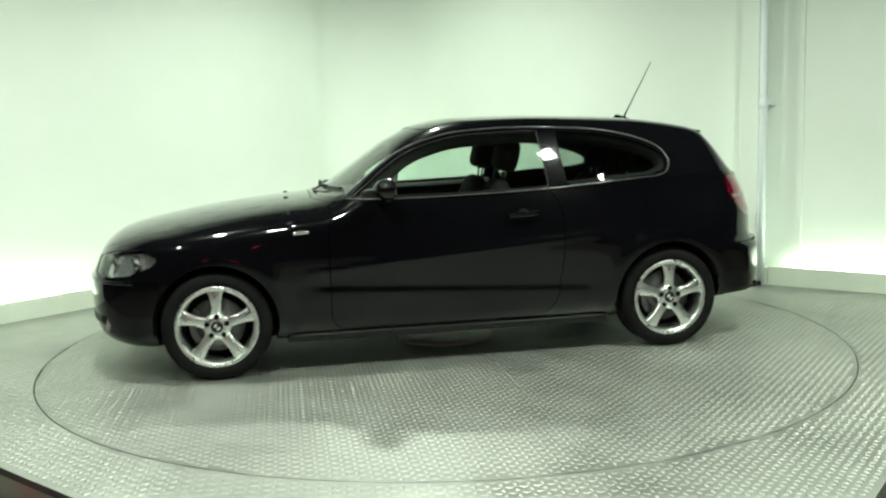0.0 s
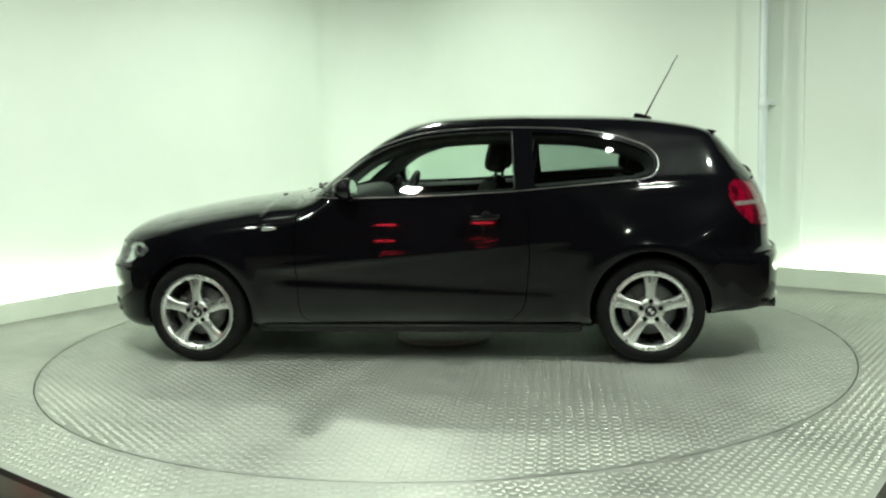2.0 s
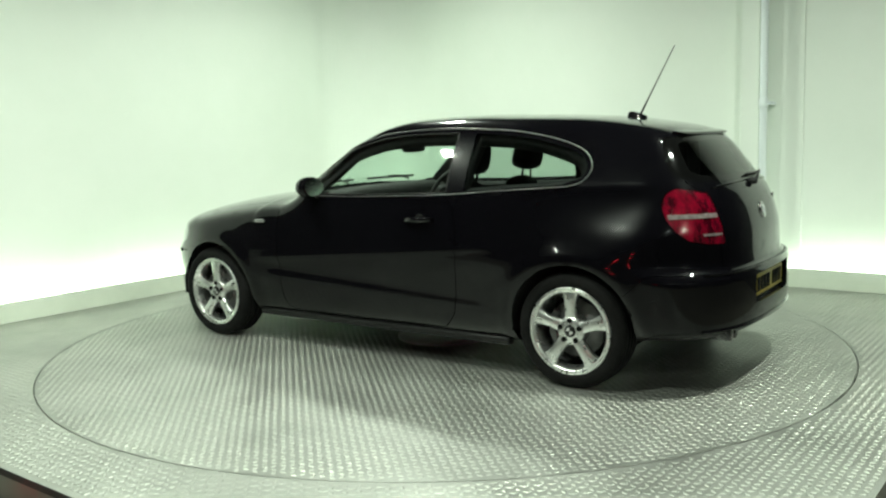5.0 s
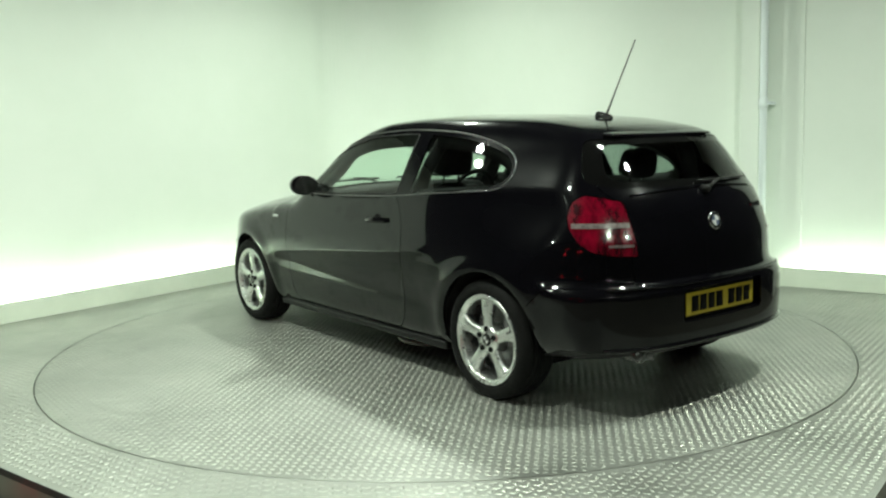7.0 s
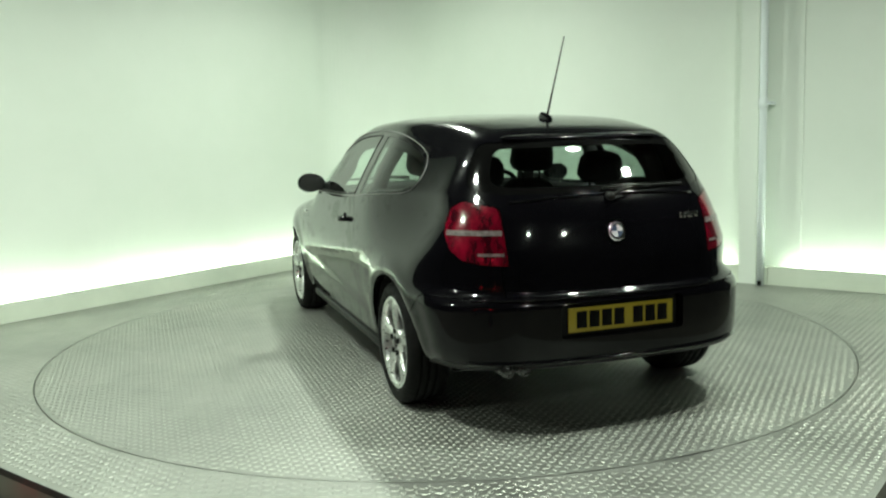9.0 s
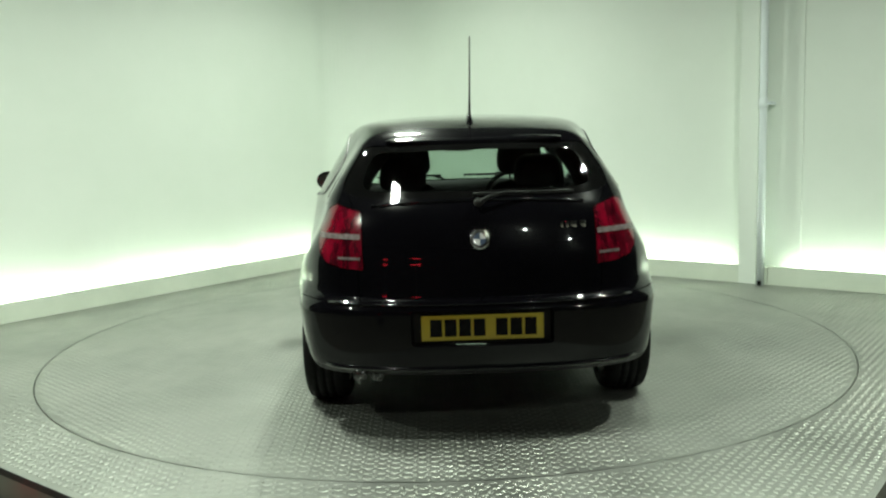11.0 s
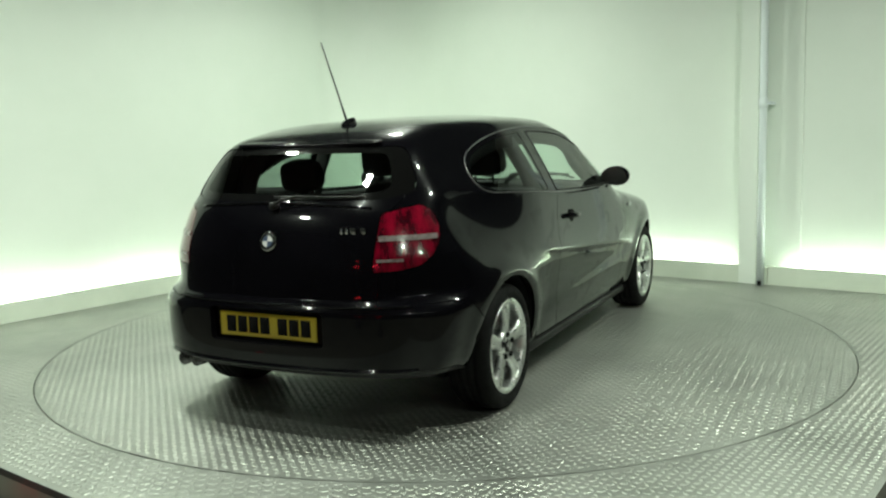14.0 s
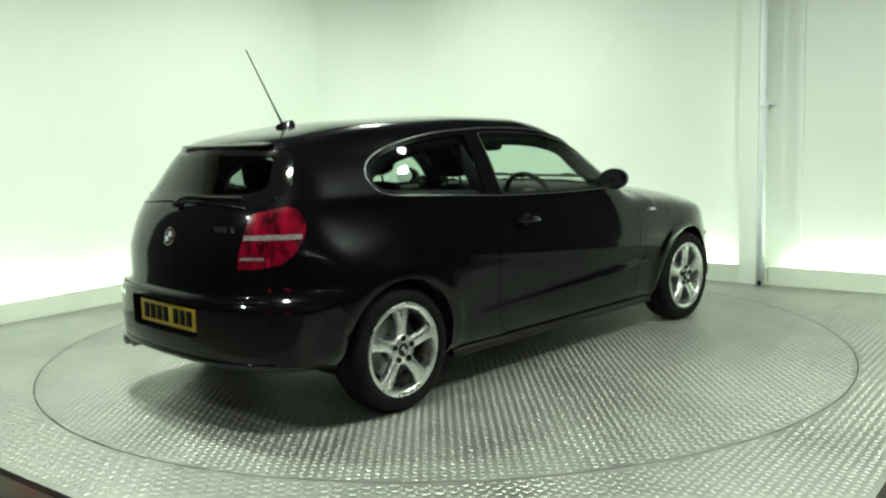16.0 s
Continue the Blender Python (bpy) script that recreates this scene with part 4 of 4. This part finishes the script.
    for yp in (0.53, 0.455):
        part("outer_pipe", lathe([(0.031, 0.0), (0.031, 0.20), (0.027, 0.20), (0.027, 0.02)], 28, "x", pose(-2.06, yp, 0.296)), EXHAUST, ex)
        part("pipe_inside", lathe([(0.027, 0.03), (0.027, 0.05)], 20, "x", pose(-2.06, yp, 0.296)), GAP, ex)
    part("lower_valance", sweep([(rear_x(yy, 0.328) - 0.003, yy, 0.326) for yy in np.linspace(-0.68, 0.68, 29)], 0.009, 10), PAINT, car, "glossy black lower bumper lip")

    # aerial
    ant = new("roof_aerial")
    ant.parent = car
    tagged(ant, "black roof aerial with a thin whip")
    zt = float(TOP(np.array([-1.36]))[0])
    part("aerial_base", pad(0.05, 0.115, 0.05, 0.01, pose(-1.355, 0, zt + 0.002, 0, -16, 0), 0.45), PAINT, ant)
    part("aerial_whip", sweep([(-1.375, 0, zt + 0.02), (-1.42, 0, zt + 0.105), (-1.57, 0, zt + 0.385)], [0.0065, 0.0042, 0.003], 8), TRIM, ant)

    # front fittings
    arc = [(a, 1) for a in range(58, 0, -4)] + [(a, -1) for a in range(2, 60, 4)]
    part("bumper_strip", sweep([on_body([(a / 60, 0.548)], ROUND_F, s, -0.002)[0] for a, s in arc], 0.010, 8), PAINT, car, "glossy black strip along the front bumper")
    part("bumper_intake", sweep([on_body([(a / 60, 0.33)], ROUND_F, s, -0.004)[0] for a, s in arc[4:-4]], 0.030, 10, flat=0.4), TRIM, car, "matt black lower air intake")
    for s in (1, -1):
        c = on_body([(s * 0 + 0.13, 0.56)], front_way, s, 0.0)[0]
        gr = new("grille")
        gr.parent = car
        tagged(gr, "chrome-edged oval front grille")
        loop = [(on_body([(0.12 + 0.10 * math.cos(a), 0.575 + 0.075 * math.sin(a))], front_way, s, 0.004)[0]) for a in np.linspace(0, 2 * np.pi, 28, endpoint=False)]
        part("grille_frame", sweep(loop, 0.009, 8, True), CHROME, gr)
        for k in range(6):
            yy = 0.05 + 0.028 * k
            hh = 0.072 * math.sqrt(max(0.05, 1 - ((yy - 0.12) / 0.10) ** 2))
            part("grille_slat", sweep([on_body([(yy, 0.575 - hh)], front_way, s, 0.002)[0], on_body([(yy, 0.575 + hh)], front_way, s, 0.002)[0]], 0.006, 6), TRIM, gr)
        wb = new("front_wiper")
        wb.parent = car
        tagged(wb, "black front wiper at the foot of the windscreen")
        y0 = 0.12 if s > 0 else -0.50
        path = [(float(on_body([(abs(yy), 1.012)], front_way, 1 if yy >= 0 else -1, 0.012)[0][0]), yy, 1.016) for yy in np.linspace(y0, y0 + 0.46, 9)]
        part("wiper_blade", sweep(path, 0.008, 6), TRIM, wb)
        part("wiper_arm", sweep([(path[0][0] + 0.06, y0 - 0.02, 0.99), (path[2][0] + 0.03, y0 + 0.1, 1.02), (path[4][0] + 0.012, y0 + 0.22, 1.026)], 0.007, 6), TRIM, wb)
        part("washer_jet", pad(0.03, 0.03, 0.014, 0.003, pose(0.92, s * 0.28, 0.958)), TRIM, car)
        part("fog_lamp", lathe([(0.036, -0.02), (0.036, -0.001), (0.028, 0.003)], 24, "x", pose(float(on_body([(0.58, 0.30)], front_way, s)[0][0]), s * 0.58, 0.30, 0, 0, s * 20)), LAMP_CLEAR, car, "round pale fog lamp")

    # cabin
    for x, yv, rr in ((0.0, 0.335, False), (0.0, -0.335, False), (-0.82, 0.34, True), (-0.82, -0.34, True)):
        build_seat(car, x - (0.11 if not rr else 0.12), yv, rr)
    part("dashboard", pad(1.36, 0.46, 0.24, 0.05, pose(0.56, 0, 0.86, 0, 8, 0)), DASH, car, "dark grey dashboard")
    part("cabin_floor", solid(-1.6, 0.9, -0.68, 0.68, 0.22, 0.27), CARPET, car, "black cabin carpet")
    part("parcel_shelf", solid(-1.90, -1.42, -0.56, 0.56, 0.955, 0.975, 0.006), CARPET, car, "black parcel shelf")
    sw = new("steering_wheel")
    sw.parent = car
    sw.matrix_basis = pose(0.24, -0.36, 0.885, 0, -25, 0)
    tagged(sw, "black steering wheel with three spokes")
    part("wheel_ring", sweep([(0, 0.185 * math.cos(a), 0.185 * math.sin(a)) for a in np.linspace(0, 2 * np.pi, 40, endpoint=False)], 0.016, 10, True), DASH, sw)
    part("wheel_boss", pad(0.17, 0.06, 0.13, 0.02, pose(0.02, 0, 0)), DASH, sw)
    for a in (0, 180, 270):
        part("wheel_spoke", sweep([(0.01, 0.06 * math.cos(radians(a)), 0.06 * math.sin(radians(a))), (0.0, 0.18 * math.cos(radians(a)), 0.18 * math.sin(radians(a)))], 0.016, 8, flat=0.5), DASH, sw)
    im = new("interior_mirror")
    im.parent = car
    tagged(im, "black interior mirror under the roof")
    part("mirror_case", pad(0.24, 0.04, 0.07, 0.02, pose(0.242, 0, 1.232)), DASH, im)
    part("mirror_stem", sweep([(0.25, 0, 1.235), (0.285, 0, 1.262)], 0.01, 8), DASH, im)
    for s in (1, -1):
        part("pillar_lining", sweep([(-0.625, s * 0.74, 0.93), (-0.655, s * 0.665, 1.12), (-0.69, s * 0.56, 1.30)], 0.045, 10, flat=0.25), DASH, car, "dark inner lining of the door pillar")
        part("rear_lining", sweep([(-1.48, s * 0.60, 0.93), (-1.50, s * 0.53, 1.12), (-1.52, s * 0.44, 1.25)], 0.055, 12, flat=0.6), DASH, car, "dark inner lining of the rear pillar")
    return car


build_room()
build_platform()
turntable = build_turntable()
car = build_car()


# ---------------------------------------------------------------- what moves
def motions():
    """The turntable turns clockwise at a steady rate and carries the car."""
    rows_t, rows_c = [], []
    for i in range(17):
        a = 190.185 - 9.0466 * i
        rows_t.append((i, pose(0, 0, 0, 0, 0, a)))
        rows_c.append((i, pose(0, 0, 0.002, 0, 0, a) @ pose(0.067, -0.1368, 0)))
    walk(turntable, rows_t)
    walk(car, rows_c)


motions()
